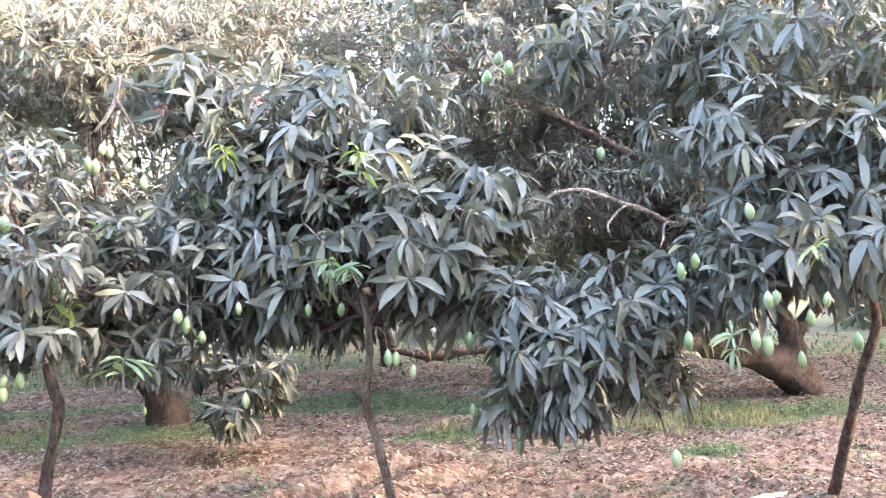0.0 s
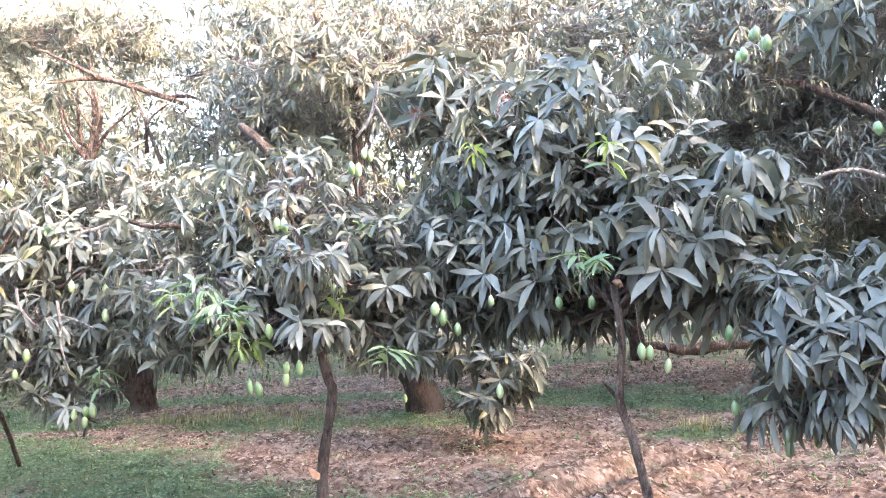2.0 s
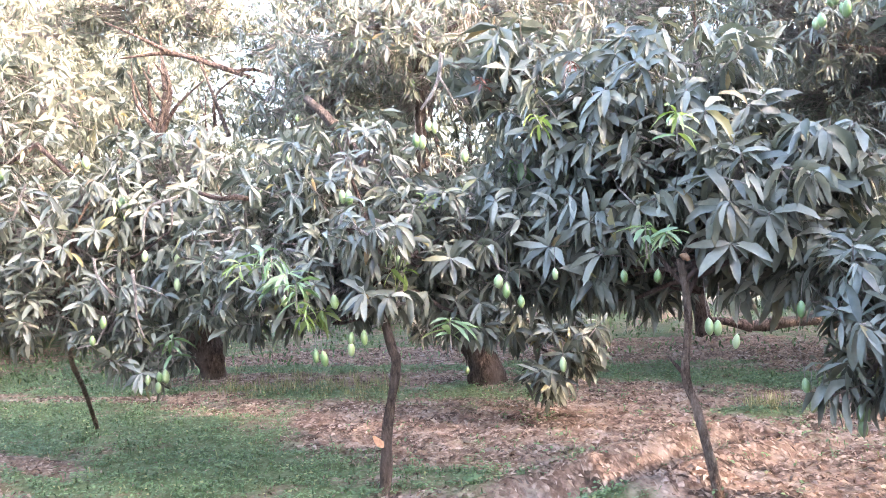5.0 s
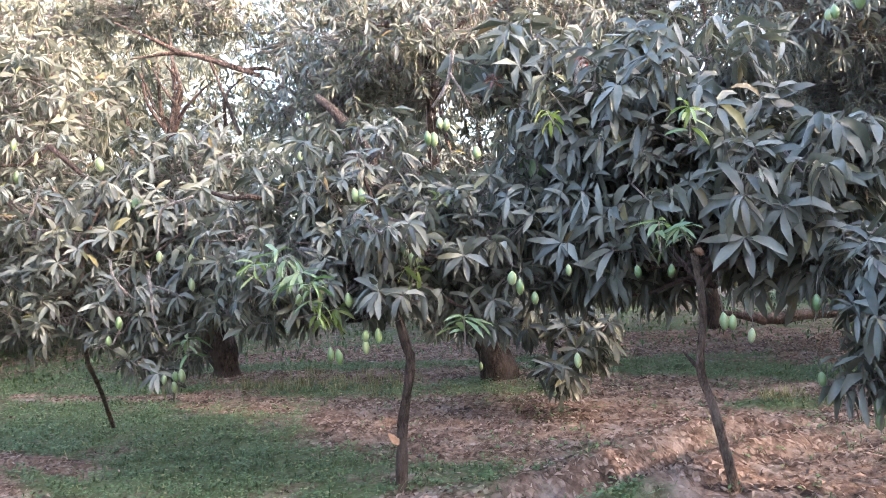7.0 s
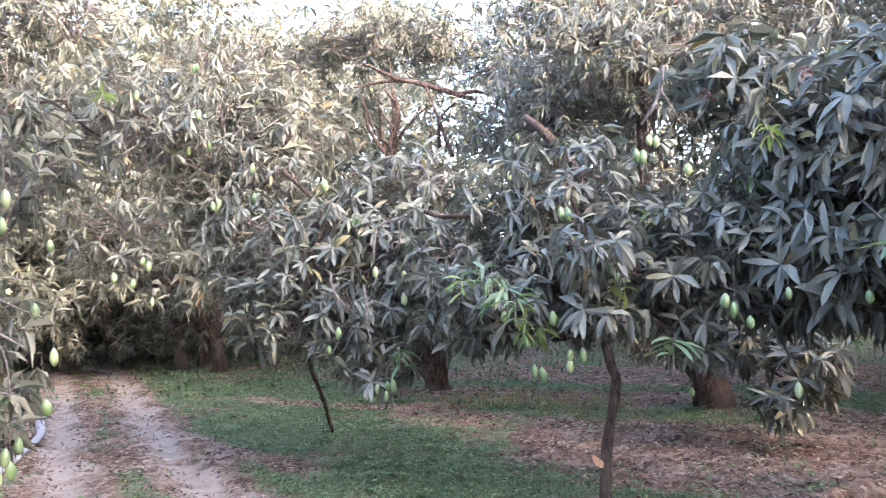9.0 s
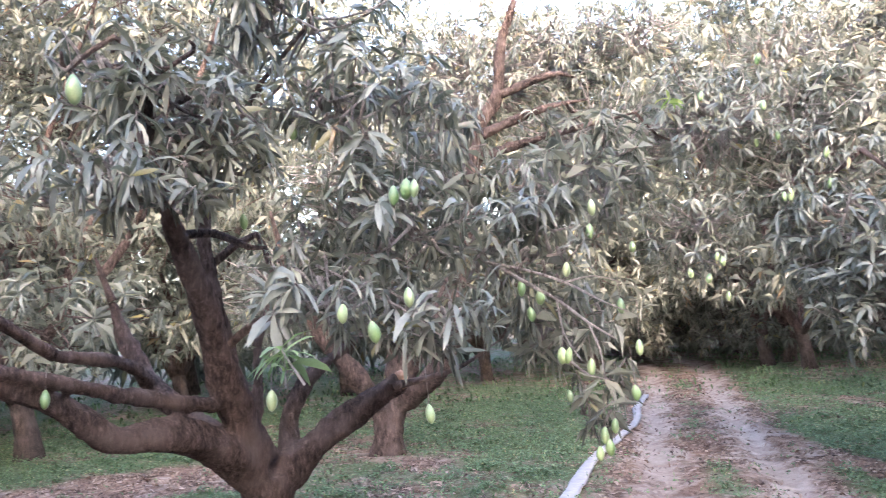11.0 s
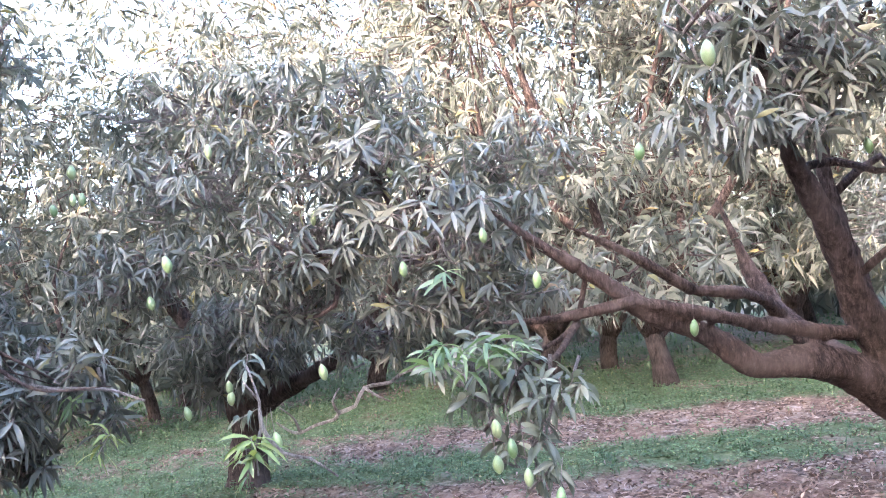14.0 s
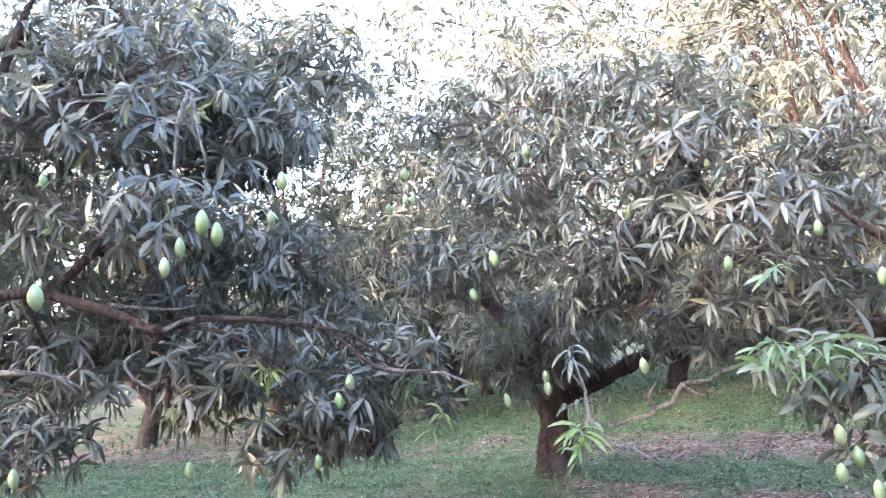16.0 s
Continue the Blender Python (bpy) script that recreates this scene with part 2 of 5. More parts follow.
def tube_arrays(points, sides=8, step=0.12, rough=0.0, seed=0):
    """A tapered tube with uneven bark: corners and triangles."""
    s = spline(points, step)
    rng = np.random.RandomState(seed)
    d = np.gradient(s[:, :3], axis=0)
    d /= np.linalg.norm(d, axis=1)[:, None] + 1e-9
    u = np.cross(d[0], (0.3, 0.9, 0.2))
    u /= np.linalg.norm(u)
    verts = []
    ang = np.arange(sides) * 2 * math.pi / sides
    lump = rng.uniform(0, 6.28, 3)
    for i in range(len(s)):
        u = u - d[i] * (u @ d[i])
        u /= np.linalg.norm(u)
        w = np.cross(d[i], u)
        r = s[i, 3] * (1 + 0.6 * rough * math.sin(i * 1.1 + lump[2]) + rough * (0.5 * np.sin(3 * ang + lump[0] + i * 0.5) + 0.4 * np.sin(2 * ang + lump[1] - i * 0.8) + 0.5 * rng.uniform(-1, 1, sides)))
        verts.append(s[i, :3] + np.outer(r * np.cos(ang), u) + np.outer(r * np.sin(ang), w))
    n = len(s)
    verts = np.vstack(verts + [s[:1, :3], s[-1:, :3]])
    tris = []
    for i in range(n - 1):
        for j in range(sides):
            a, b_ = i * sides + j, i * sides + (j + 1) % sides
            tris += [(a, b_, a + sides), (b_, b_ + sides, a + sides)]
    for j in range(sides):
        k = (j + 1) % sides
        tris += [(n * sides, k, j), (n * sides + 1, (n - 1) * sides + j, (n - 1) * sides + k)]
    return verts, np.array(tris)


def leaf_strip(rng, origin, way, up, length, width, droop, fine):
    """One long folded blade that bends down towards its tip; fine: 2 close by, 1 further off, 0 far."""
    stations, wide = ((0.0, 0.22, 0.52, 0.8, 1.0), (0.0, 0.8, 1.0, 0.66, 0.0)) if fine == 2 else ((0.0, 0.45, 1.0), (0.0, 1.0, 0.0))
    p, d = np.array(origin, float), np.array(way, float)
    verts, prev = [], 0.0
    curl, sickle = rng.uniform(-0.6, 0.6), rng.uniform(-0.55, 0.55)
    for s, w in zip(stations, wide):
        d = d + np.array((0, 0, -1.0)) * droop * (s - prev) * (0.6 + s)
        d = d + np.cross(d, up) * sickle * (s - prev)
        d /= np.linalg.norm(d)
        p = p + d * length * (s - prev)
        prev = s
        side = np.cross(d, up)
        side /= np.linalg.norm(side) + 1e-9
        nrm = np.cross(side, d)
        side = side * math.cos(curl * s) + nrm * math.sin(curl * s)
        nrm = np.cross(side, d)
        if w == 0:
            verts.append(p.copy())
        else:
            fold, wave = 0.30 * width * w * 0.5, width * w * rng.uniform(-0.16, 0.16, 2)
            verts += [p - side * width * w / 2 + nrm * (fold + wave[0]), p.copy(), p + side * width * w / 2 + nrm * (fold + wave[1])]
    if fine == 0:
        return np.array([verts[0], verts[1], verts[3], verts[4]]), np.array([(0, 3, 1), (0, 2, 3)])
    tris = [(0, 2, 1), (0, 3, 2)]
    k = len(stations) - 2
    for i in range(k - 1):
        a = 1 + 3 * i
        tris += [(a, a + 1, a + 4), (a, a + 4, a + 3), (a + 1, a + 2, a + 5), (a + 1, a + 5, a + 4)]
    a = 1 + 3 * (k - 1)
    tris += [(a, a + 1, a + 3), (a + 1, a + 2, a + 3)]
    return np.array(verts), np.array(tris)


# how a shoot carries its leaves: opening from the shoot, sag, share of leaves set back along the stem, looseness
STYLES = (((52, 98), (0.3, 1.0), 0.10, 0.15), ((60, 112), (0.5, 1.6), 0.15, 0.22), ((72, 120), (1.1, 2.6), 0.16, 0.28), ((40, 118), (0.1, 2.0), 0.16, 0.42))
KINDS = 8


def whorl(seed, tilt, fine, leaves=(12, 19)):
    """A shoot tip with its ring of leaves, the second half of the kinds broader; the shoot leans by tilt from upright, towards +x; leaves hang by their weight."""
    rng = np.random.RandomState(seed)
    (o0, o1), sag, spread, loose = STYLES[seed % 4]
    ax = np.array((math.sin(tilt), 0, math.cos(tilt)))
    e1 = np.cross(ax, (0, 1, 0.01))
    e1 /= np.linalg.norm(e1)
    e2 = np.cross(ax, e1)
    n = rng.randint(*leaves)
    vs, ts, off = [], [], 0
    for i in range(n):
        a = i * 2.4 + rng.uniform(-0.5, 0.5)
        open_ = radians(rng.uniform(o0, o1))
        rad = e1 * math.cos(a) + e2 * math.sin(a)
        back = rng.uniform(0, 1) ** 2 * spread
        way = ax * math.cos(open_) + rad * math.sin(open_) + rng.normal(size=3) * loose * (1.5 if back > 0.07 else 0.8)
        way /= np.linalg.norm(way)
        up = ax - way * (ax @ way) + 0.25 * rng.normal(size=3)
        if up[2] < -0.2:
            up = -up
        L = rng.uniform(0.12, 0.20) * (1.0 if rng.rand() < 0.75 else rng.uniform(0.4, 0.8))
        v, t = leaf_strip(rng, -ax * back, way, up, L, L * rng.uniform(0.13, 0.19) * (1.38 if seed % 100 >= KINDS else 1.0), rng.uniform(*sag), fine)
        vs.append(v)
        ts.append(t + off)
        off += len(v)
    return np.vstack(vs), np.vstack(ts)


TILTS = (0.0, 0.6, 1.2, 1.9)
FINE = {k: [whorl(100 * k + j, TILTS[k], 2) for j in range(2 * KINDS)] for k in range(4)}
COARSE = {k: [whorl(500 + 100 * k + j, TILTS[k], 1, (10, 14)) for j in range(2 * KINDS)] for k in range(4)}
FLAT = {k: [whorl(900 + 100 * k + j, TILTS[k], 0, (9, 12)) for j in range(2 * KINDS)] for k in range(4)}
CLUSTER_MESH = {}


def cluster_mesh(k, j, mat):
    """The shared mesh of one kind of shoot tip, with a short green stem."""
    key = (k, j, mat.name)
    if key not in CLUSTER_MESH:
        v, t = FINE[k][j]
        ax = np.array((math.sin(TILTS[k]), 0, math.cos(TILTS[k])))
        v2, t2 = tube_arrays([(*(-0.17 * ax), 0.0045), (*(-0.08 * ax), 0.004), (*(0.004 * ax), 0.003)], 4, 9.0)
        me = bpy.data.meshes.new("leafy_shoot")
        me.from_pydata(np.vstack([v, v2]).tolist(), [], np.vstack([t, t2 + len(v)]).tolist())
        me.materials.append(mat)
        me.materials.append(TWIG)
        me.polygons.foreach_set("material_index", [0] * len(t) + [1] * len(t2))
        me.polygons.foreach_set("use_smooth", [True] * len(me.polygons))
        CLUSTER_MESH[key] = me
    return CLUSTER_MESH[key]


LEAF_MESH = {}
v, t = tube_arrays([(0, 0, -0.16, 0.005), (0, 0, -0.08, 0.0045), (0, 0, 0.0, 0.003)], 5, 0.05)
STEMS = []
for k in range(4):
    me = bpy.data.meshes.new("leafy_shoot")
    turn = np.array(Euler((0, TILTS[k], 0)).to_matrix())
    me.from_pydata((v @ turn.T).tolist(), [], t.tolist())
    me.materials.append(TWIG)
    STEMS.append(me)


def leafed_shoot(tree, place, head, k, j, mat, scale):
    """A shoot whose stem carries each leaf as a piece of its own."""
    shoot = new("leafy_shoot", STEMS[k])
    shoot.matrix_basis = Matrix.LocRotScale(place, Euler((0, 0, head)), (scale,) * 3)
    fix(shoot, tree)
    v, t = FINE[k][j]
    for i in range(len(v) // 11):
        key = (k, j, i, mat.name)
        if key not in LEAF_MESH:
            me = bpy.data.meshes.new("leaf")
            me.from_pydata(v[11 * i:11 * i + 11].tolist(), [], t[12 * i:12 * i + 12].tolist() if i == 0 else (t[12 * i:12 * i + 12] - 11 * i).tolist())
            me.materials.append(mat)
            me.polygons.foreach_set("use_smooth", [True] * len(me.polygons))
            LEAF_MESH[key] = me
        ob = new("leaf", LEAF_MESH[key])
        ob.parent = shoot
    return shoot


def shoots_in(rng, lobes, density):
    """Places, headings and tilts of shoot tips over the outside and inside of leafy masses."""
    rows = []
    for x, y, z, rh, rv in lobes:
        area = 4 * math.pi * ((rh * rh + 2 * rh * rv) / 3)
        for _ in range(max(3, int(area * density))):
            d = rng.normal(size=3)
            d /= np.linalg.norm(d)
            r = rng.uniform(0.3, 1.0) ** 0.45 * rng.uniform(0.92, 1.16)
            p = np.array((x, y, z)) + d * r * np.array((rh, rh, rv))
            if p[2] < 0.25:
                continue
            tilt = math.acos(max(-1, min(1, 0.75 * d[2] + 0.35))) + rng.normal() * 0.25
            rows.append((*p, math.atan2(d[1], d[0]) + rng.normal() * 0.5, tilt, x, y, z))
    return rows


def place_whorls(rows, rng, source, scale=(0.76, 1.08), kind=0):
    vs, ts, off = [], [], 0
    for x, y, z, head, tilt, *_ in rows:
        k = int(np.argmin([abs(tilt - t) for t in TILTS]))
        v, t = source[k][kind + rng.randint(KINDS)]
        c, s = math.cos(head), math.sin(head)
        v = v * rng.uniform(*scale)
        vs.append(np.stack([v[:, 0] * c - v[:, 1] * s + x, v[:, 0] * s + v[:, 1] * c + y, v[:, 2] + z], 1))
        ts.append(t + off)
        off += len(v)
    return np.vstack(vs), np.vstack(ts)


def twig_arrays(rows, rng, sides=3):
    vs, ts, off = [], [], 0
    for x, y, z, head, tilt, cx, cy, cz in rows:
        p = np.array((x, y, z))
        c = 0.6 * np.array((cx, cy, cz)) + 0.4 * p + rng.normal(size=3) * 0.08
        back = p - 0.10 * np.array((math.sin(tilt) * math.cos(head), math.sin(tilt) * math.sin(head), math.cos(tilt)))
        mid = (back * 0.45 + c * 0.55) + np.array((0, 0, -0.05)) + rng.normal(size=3) * 0.03
        v, t = tube_arrays([(*c, 0.012), (*mid, 0.009), (*p, 0.005)], sides, 9.0, 0.1, rng.randint(9999))
        vs.append(v)
        ts.append(t + off)
        off += len(v)
    return np.vstack(vs), np.vstack(ts)


def mango_tree(x, y, label, group="orchard trees"):
    ob = new("mango_tree")
    ob.location = (x, y, 0)
    bpy.context.view_layer.update()
    return tagged(ob, label, "tree", group)


def fix(child, tree):
    """Hang a part that was made in world metres under its tree."""
    child.parent = tree
    child.matrix_parent_inverse = Matrix.Translation(tree.location).inverted()
    return child


WOOD_OF = defaultdict(list)


def limb(tree, points, name="limb", mat=None, sides=None, step=None):
    r = max(p[3] for p in points)
    if r > 0.02:
        WOOD_OF[tree.name].append(spline(points, 0.2))
    sides = sides or (18 if r > 0.12 else 12 if r > 0.05 else 8)
    if name == "limb":
        points = points[:-1] + [(*points[-1][:3], points[-1][3] * 0.45)]
    v, t = tube_arrays(points, sides, step or max(0.05, min(0.2, r * 0.9)), 0.11, int(abs(points[0][0]) * 100) + len(points))
    return fix(big_mesh(name, v, t, mat or BARK), tree)


HELD = defaultdict(list)
clouds = bpy.data.textures.new("bark_lumps", "CLOUDS")
clouds.noise_scale = 0.07


def stout_limb(tree, points, mat=None):
    """A thick limb: its stout part is kept to be grown together with the trunk, its slender end is a limb of its own."""
    n = next((i for i, p in enumerate(points) if p[3] < 0.034), len(points))
    if n >= 2:
        HELD[tree.name].append(points[:n])
        WOOD_OF[tree.name].append(spline(points, 0.2))
    if n < len(points):
        limb(tree, points[max(0, n - 1):], "limb", mat) if len(points) - max(0, n - 1) > 1 else None


def grow_together(tree, mat, voxel):
    """Trunk and stout limbs as one knotted piece of wood."""
    vs, ts, off = [], [], 0
    for points in HELD[tree.name]:
        v, t = tube_arrays(points, 14, 0.08, 0.13, len(points) + int(100 * abs(points[0][1])))
        vs.append(v), ts.append(t + off)
        off += len(v)
    ob = big_mesh("trunk", np.vstack(vs), np.vstack(ts), mat)
    m1 = ob.modifiers.new("grown", "REMESH")
    m1.mode, m1.voxel_size, m1.use_smooth_shade = "VOXEL", voxel, True
    m2 = ob.modifiers.new("eased", "SMOOTH")
    m2.factor, m2.iterations = 0.5, 5
    m3 = ob.modifiers.new("knots", "DISPLACE")
    m3.texture, m3.strength, m3.mid_level = clouds, 0.028, 0.5
    fix(ob, tree)


def foliage(tree, lobes, seed, density=15.0, singles=150, near=(0, 0), fresh=0.02, source=None, leaf=1.0, broad=False, usual=LEAF):
    """Crown of leafy shoots: the ones facing the clearing are parts, the rest one mesh."""
    rng = np.random.RandomState(seed)
    wood = np.vstack(WOOD_OF[tree.name])
    kind = KINDS if broad else 0
    for x, y, z, rh, rv in lobes:
        # boughs from the nearest limb into each leafy mass
        for _ in range(2 if rh > 0.25 and z > 1.2 else 0):
            end = np.array((x, y, z)) + rng.normal(size=3) * np.array((rh, rh, rv)) * 0.45
            gap = np.linalg.norm(wood[:, :3] - end, axis=1) + 9.0 * (wood[:, 2] < 1.3) + 2.0 * (wood[:, 3] > 0.1)
            near_i = int(np.argmin(gap + rng.uniform(0, 0.3, len(wood))))
            a = wood[near_i, :3]
            r = min(0.026, wood[near_i, 3] * 0.7)
            if gap[near_i] > 0.85:
                continue
            m1, m2 = a * 0.65 + end * 0.35 + rng.normal(size=3) * 0.08, a * 0.3 + end * 0.7 + rng.normal(size=3) * 0.08
            v, t = tube_arrays([(*a, r), (*m1, r * 0.85), (*m2, r * 0.65), (*end, r * 0.35)], 6, 0.12, 0.12, rng.randint(9999))
            fix(big_mesh("bough", v, t, BARK), tree)
    rows = shoots_in(rng, lobes, density / leaf ** 1.4)
    rows.sort(key=lambda r: (r[0] - near[0]) ** 2 + (r[1] - near[1]) ** 2)
    for n, (x, y, z, head, tilt, *_) in enumerate(rows[:singles]):
        k = int(np.argmin([abs(tilt - t) for t in TILTS]))
        mat = (LIME if rng.rand() < 0.4 else FRESH) if rng.rand() < fresh else usual
        if n < 30 and source is None:
            leafed_shoot(tree, (x, y, z), head, k, kind + rng.randint(KINDS), mat, leaf * rng.uniform(0.76, 1.08))
            continue
        ob = new("leafy_shoot", cluster_mesh(k, kind + rng.randint(KINDS), mat))
        s = leaf * rng.uniform(0.76, 1.08)
        ob.matrix_basis = Matrix.LocRotScale((x, y, z), Euler((rng.normal() * 0.2, rng.normal() * 0.2, head)), (s, s, s))
        fix(ob, tree)
    rest = rows[singles:]
    if len(rest) > 9:
        half, back = int(0.22 * len(rest)), int(0.5 * len(rest))
        v, t = place_whorls(rest[:half], rng, source or FINE, (0.76 * leaf, 1.08 * leaf), kind)
        v2, t2 = place_whorls(rest[half:back], rng, COARSE, (0.76 * leaf, 1.08 * leaf), kind)
        v3, t3 = place_whorls(rest[back:], rng, FLAT, (0.85 * leaf, 1.2 * leaf), kind)
        tagged(fix(big_mesh("crown", np.vstack([v, v2, v3]), np.vstack([t, t2 + len(v), t3 + len(v) + len(v2)]), usual, smooth=False), tree), kind="stuff")
    v, t = twig_arrays(rows, rng)
    tagged(fix(big_mesh("twig_mass", v, t, TWIG), tree), kind="stuff")


def fruit_mesh(seed):
    rng = np.random.RandomState(seed)
    n, m_ = 10, 8
    vs = [(0, 0, 0)]
    for i in range(1, n):
        s = i / n
        r = 0.0335 * math.sin(math.pi * s ** 1.08) ** 0.62
        for j in range(m_):
            a = 2 * math.pi * j / m_
            vs.append((r * 1.08 * math.cos(a) + 0.006 * math.sin(math.pi * s) * s, r * 0.92 * math.sin(a), -0.105 * s))
    vs.append((0.002, 0, -0.105))
    fs = [(0, 1 + (j + 1) % m_, 1 + j) for j in range(m_)]
    for i in range(n - 2):
        for j in range(m_):
            a, b_ = 1 + i * m_ + j, 1 + i * m_ + (j + 1) % m_
            fs.append((a, b_, b_ + m_, a + m_))
    e = len(vs) - 1
    fs += [(e, 1 + (n - 2) * m_ + j, 1 + (n - 2) * m_ + (j + 1) % m_) for j in range(m_)]
    me = bpy.data.meshes.new("mango")
    me.from_pydata(vs, [], fs)
    me.materials.append(MANGO)
    me.polygons.foreach_set("use_smooth", [True] * len(me.polygons))
    return me


FRUIT = fruit_mesh(1)
STALKS = []
for j in range(3):
    v, t = tube_arrays([(0, 0, -0.004, 0.0035), (0.004, 0.003 * j, 0.06, 0.0026), (0.012 - 0.008 * j, 0.008, 0.13 + 0.05 * j, 0.003)], 5, 0.05)
    me = bpy.data.meshes.new("stalk")
    me.from_pydata(v.tolist(), [], t.tolist())
    me.materials.append(TWIG)
    STALKS.append(me)


def mangoes(tree, places, seed):
    rng = np.random.RandomState(seed)
    for x, y, z in places:
        ob = new("mango", FRUIT)
        s = rng.uniform(0.7, 0.92)
        ob.matrix_basis = Matrix.LocRotScale((x, y, z + 0.05 * s), Euler((rng.normal() * 0.07, rng.normal() * 0.07, rng.uniform(0, 6.28))), (s * rng.uniform(0.82, 0.95), s * 0.88, s * rng.uniform(1.0, 1.18)))
        fix(ob, tree)
        st = new("stalk", STALKS[rng.randint(3)])
        st.parent = ob


def special_cluster(tree, place, mat, seed, scale=1.0, tilt=1):
    ob = leafed_shoot(tree, place, seed * 1.3, tilt, seed % 4, mat, scale * 0.95)
    if mat is not LEAF:
        tagged(ob, "fresh bright green young leaves")


# ---------------------------------------------------------------- ground
TRACK = ((-4.6, 3.35), (-5.45, 3.76), (-8.14, 5.14), (-10.99, 6.73), (-15.4, 9.25), (-18.5, 10.9), (-21.5, 11.9))
TRUNKS = ((-2.4, 5.1), (-0.3, 5.4), (2.6, 5.8), (-7.5, 10), (-3.3, 10), (4.5, 10.4), (-5.4, 0.25), (-9, 1.8), (-6, -5.3))


def track_offset(x, y):
    best = np.full(np.shape(x), 1e9)
    for (ax, ay), (bx, by) in zip(TRACK[:-1], TRACK[1:]):
        dx, dy = bx - ax, by - ay
        s = np.clip(((x - ax) * dx + (y - ay) * dy) / (dx * dx + dy * dy), 0, 1)
        best = np.minimum(best, np.hypot(x - ax - s * dx, y - ay - s * dy))
    return best


def ripple(x, y):
    """Smooth unevenness between -1 and 1."""
    return (np.sin(1.7 * x + 0.6 * y + 0.3) + np.sin(-0.9 * x + 1.9 * y + 2.1) + np.sin(3.1 * x - 2.3 * y + 1.2) * 0.6 + np.sin(5.3 * x + 4.1 * y) * 0.35) / 2.95


def weeds_at(x, y):
    """0 bare litter .. 1 thick weeds."""
    def strip(cx, cy, ang, half_l, half_w):
        c, s = math.cos(ang), math.sin(ang)
        u, v = (x - cx) * c + (y - cy) * s, -(x - cx) * s + (y - cy) * c
        return np.clip(1.55 - np.maximum(np.abs(u) / half_l, np.abs(v) / half_w) * 0.95, 0, 1)
    w = np.maximum.reduce([
        strip(-6.0, 6.7, 2.62, 4.2, 0.9), strip(-9.5, 9.0, 2.62, 3.0, 1.3), strip(-5.2, 11.6, 0.2, 4.0, 0.5), strip(-3.3, 5.2, 2.7, 1.0, 0.35),
        strip(-8.3, 3.2, 2.62, 1.8, 0.7), strip(-12.0, 4.5, 2.62, 3.5, 1.5), strip(-12.5, -3.5, 2.0, 8.0, 2.0), strip(-6.7, -3.8, 1.76, 4.6, 0.62), strip(-9.9, -4.5, 1.76, 6.0, 0.8), strip(-4.6, 9.3, 0.15, 2.0, 0.45), strip(-0.4, 11.0, -0.15, 2.4, 0.6), strip(2.9, 9.6, 0.4, 0.9, 0.4), strip(2.3, 7.4, 0.3, 0.35, 0.2), strip(-0.1, 8.7, 0.2, 0.5, 0.25), strip(-2.4, 5.75, 0.1, 0.5, 0.16), strip(-6.6, 6.1, 2.62, 3.2, 0.75),
        strip(-9.5, -7.5, 2.0, 4.5, 1.3), strip(-5.0, -9.0, 2.0, 4.0, 1.5), strip(-14.0, 9.7, 2.62, 4.0, 1.2), strip(-16.0, -9.0, 2.0, 8.0, 2.5),
        strip(3.4, 9.2, 0.2, 1.3, 0.4), np.where(np.hypot(x, y) > 16, 0.6, 0.0)])
    w = w + 0.36 * ripple(x * 1.3, y * 1.3) + 0.36 * ripple(x * 3.7 + 1, y * 3.7) + 0.2 * ripple(x * 9.1, y * 9.1 + 2) + 0.02
    # trodden bands of bare soil through the weeds
    w = w - 1.1 * np.maximum.reduce([strip(-6.3, 5.5, -0.2, 0.9, 0.16), strip(-7.9, 8.5, 0.15, 1.5, 0.22), strip(-3.0, 12.6, 0.1, 3.0, 0.3)])
    d = track_offset(x, y)
    return np.clip(w, 0, 1) * np.clip((d - 0.7) / 0.35, 0, 1) + np.clip(1.1 - d / 0.25, 0, 1) * np.clip(0.25 + 1.1 * ripple(x * 1.4, y * 1.4), 0, 1)


def height_at(x, y):
    h = 0.025 * ripple(x, y) + 0.012 * ripple(x * 3.1 + 2, y * 3.1)
    d = track_offset(x, y)
    h = h - 0.05 * np.exp(-((d - 0.5) / 0.16) ** 2)
    # furrow past the broken stem, with heaped edges
    u, v = (x + 0.75) * 0.52 + (y - 6.2) * 0.854, (x + 0.75) * 0.854 - (y - 6.2) * 0.52
    f = np.exp(-(u / 1.9) ** 4)
    h = h + f * (0.13 * np.exp(-((np.abs(v + 0.1 * np.sin(2 * u)) - 0.34) / 0.2) ** 2) - 0.12 * np.exp(-((v + 0.1 * np.sin(2 * u)) / 0.16) ** 2))
    near = np.exp(-(np.hypot(x, y) / 25) ** 4)
    for tx, ty in TRUNKS:
        h = h + 0.06 * np.exp(-(np.hypot(x - tx, y - ty) / 0.7) ** 2)
    return h * near


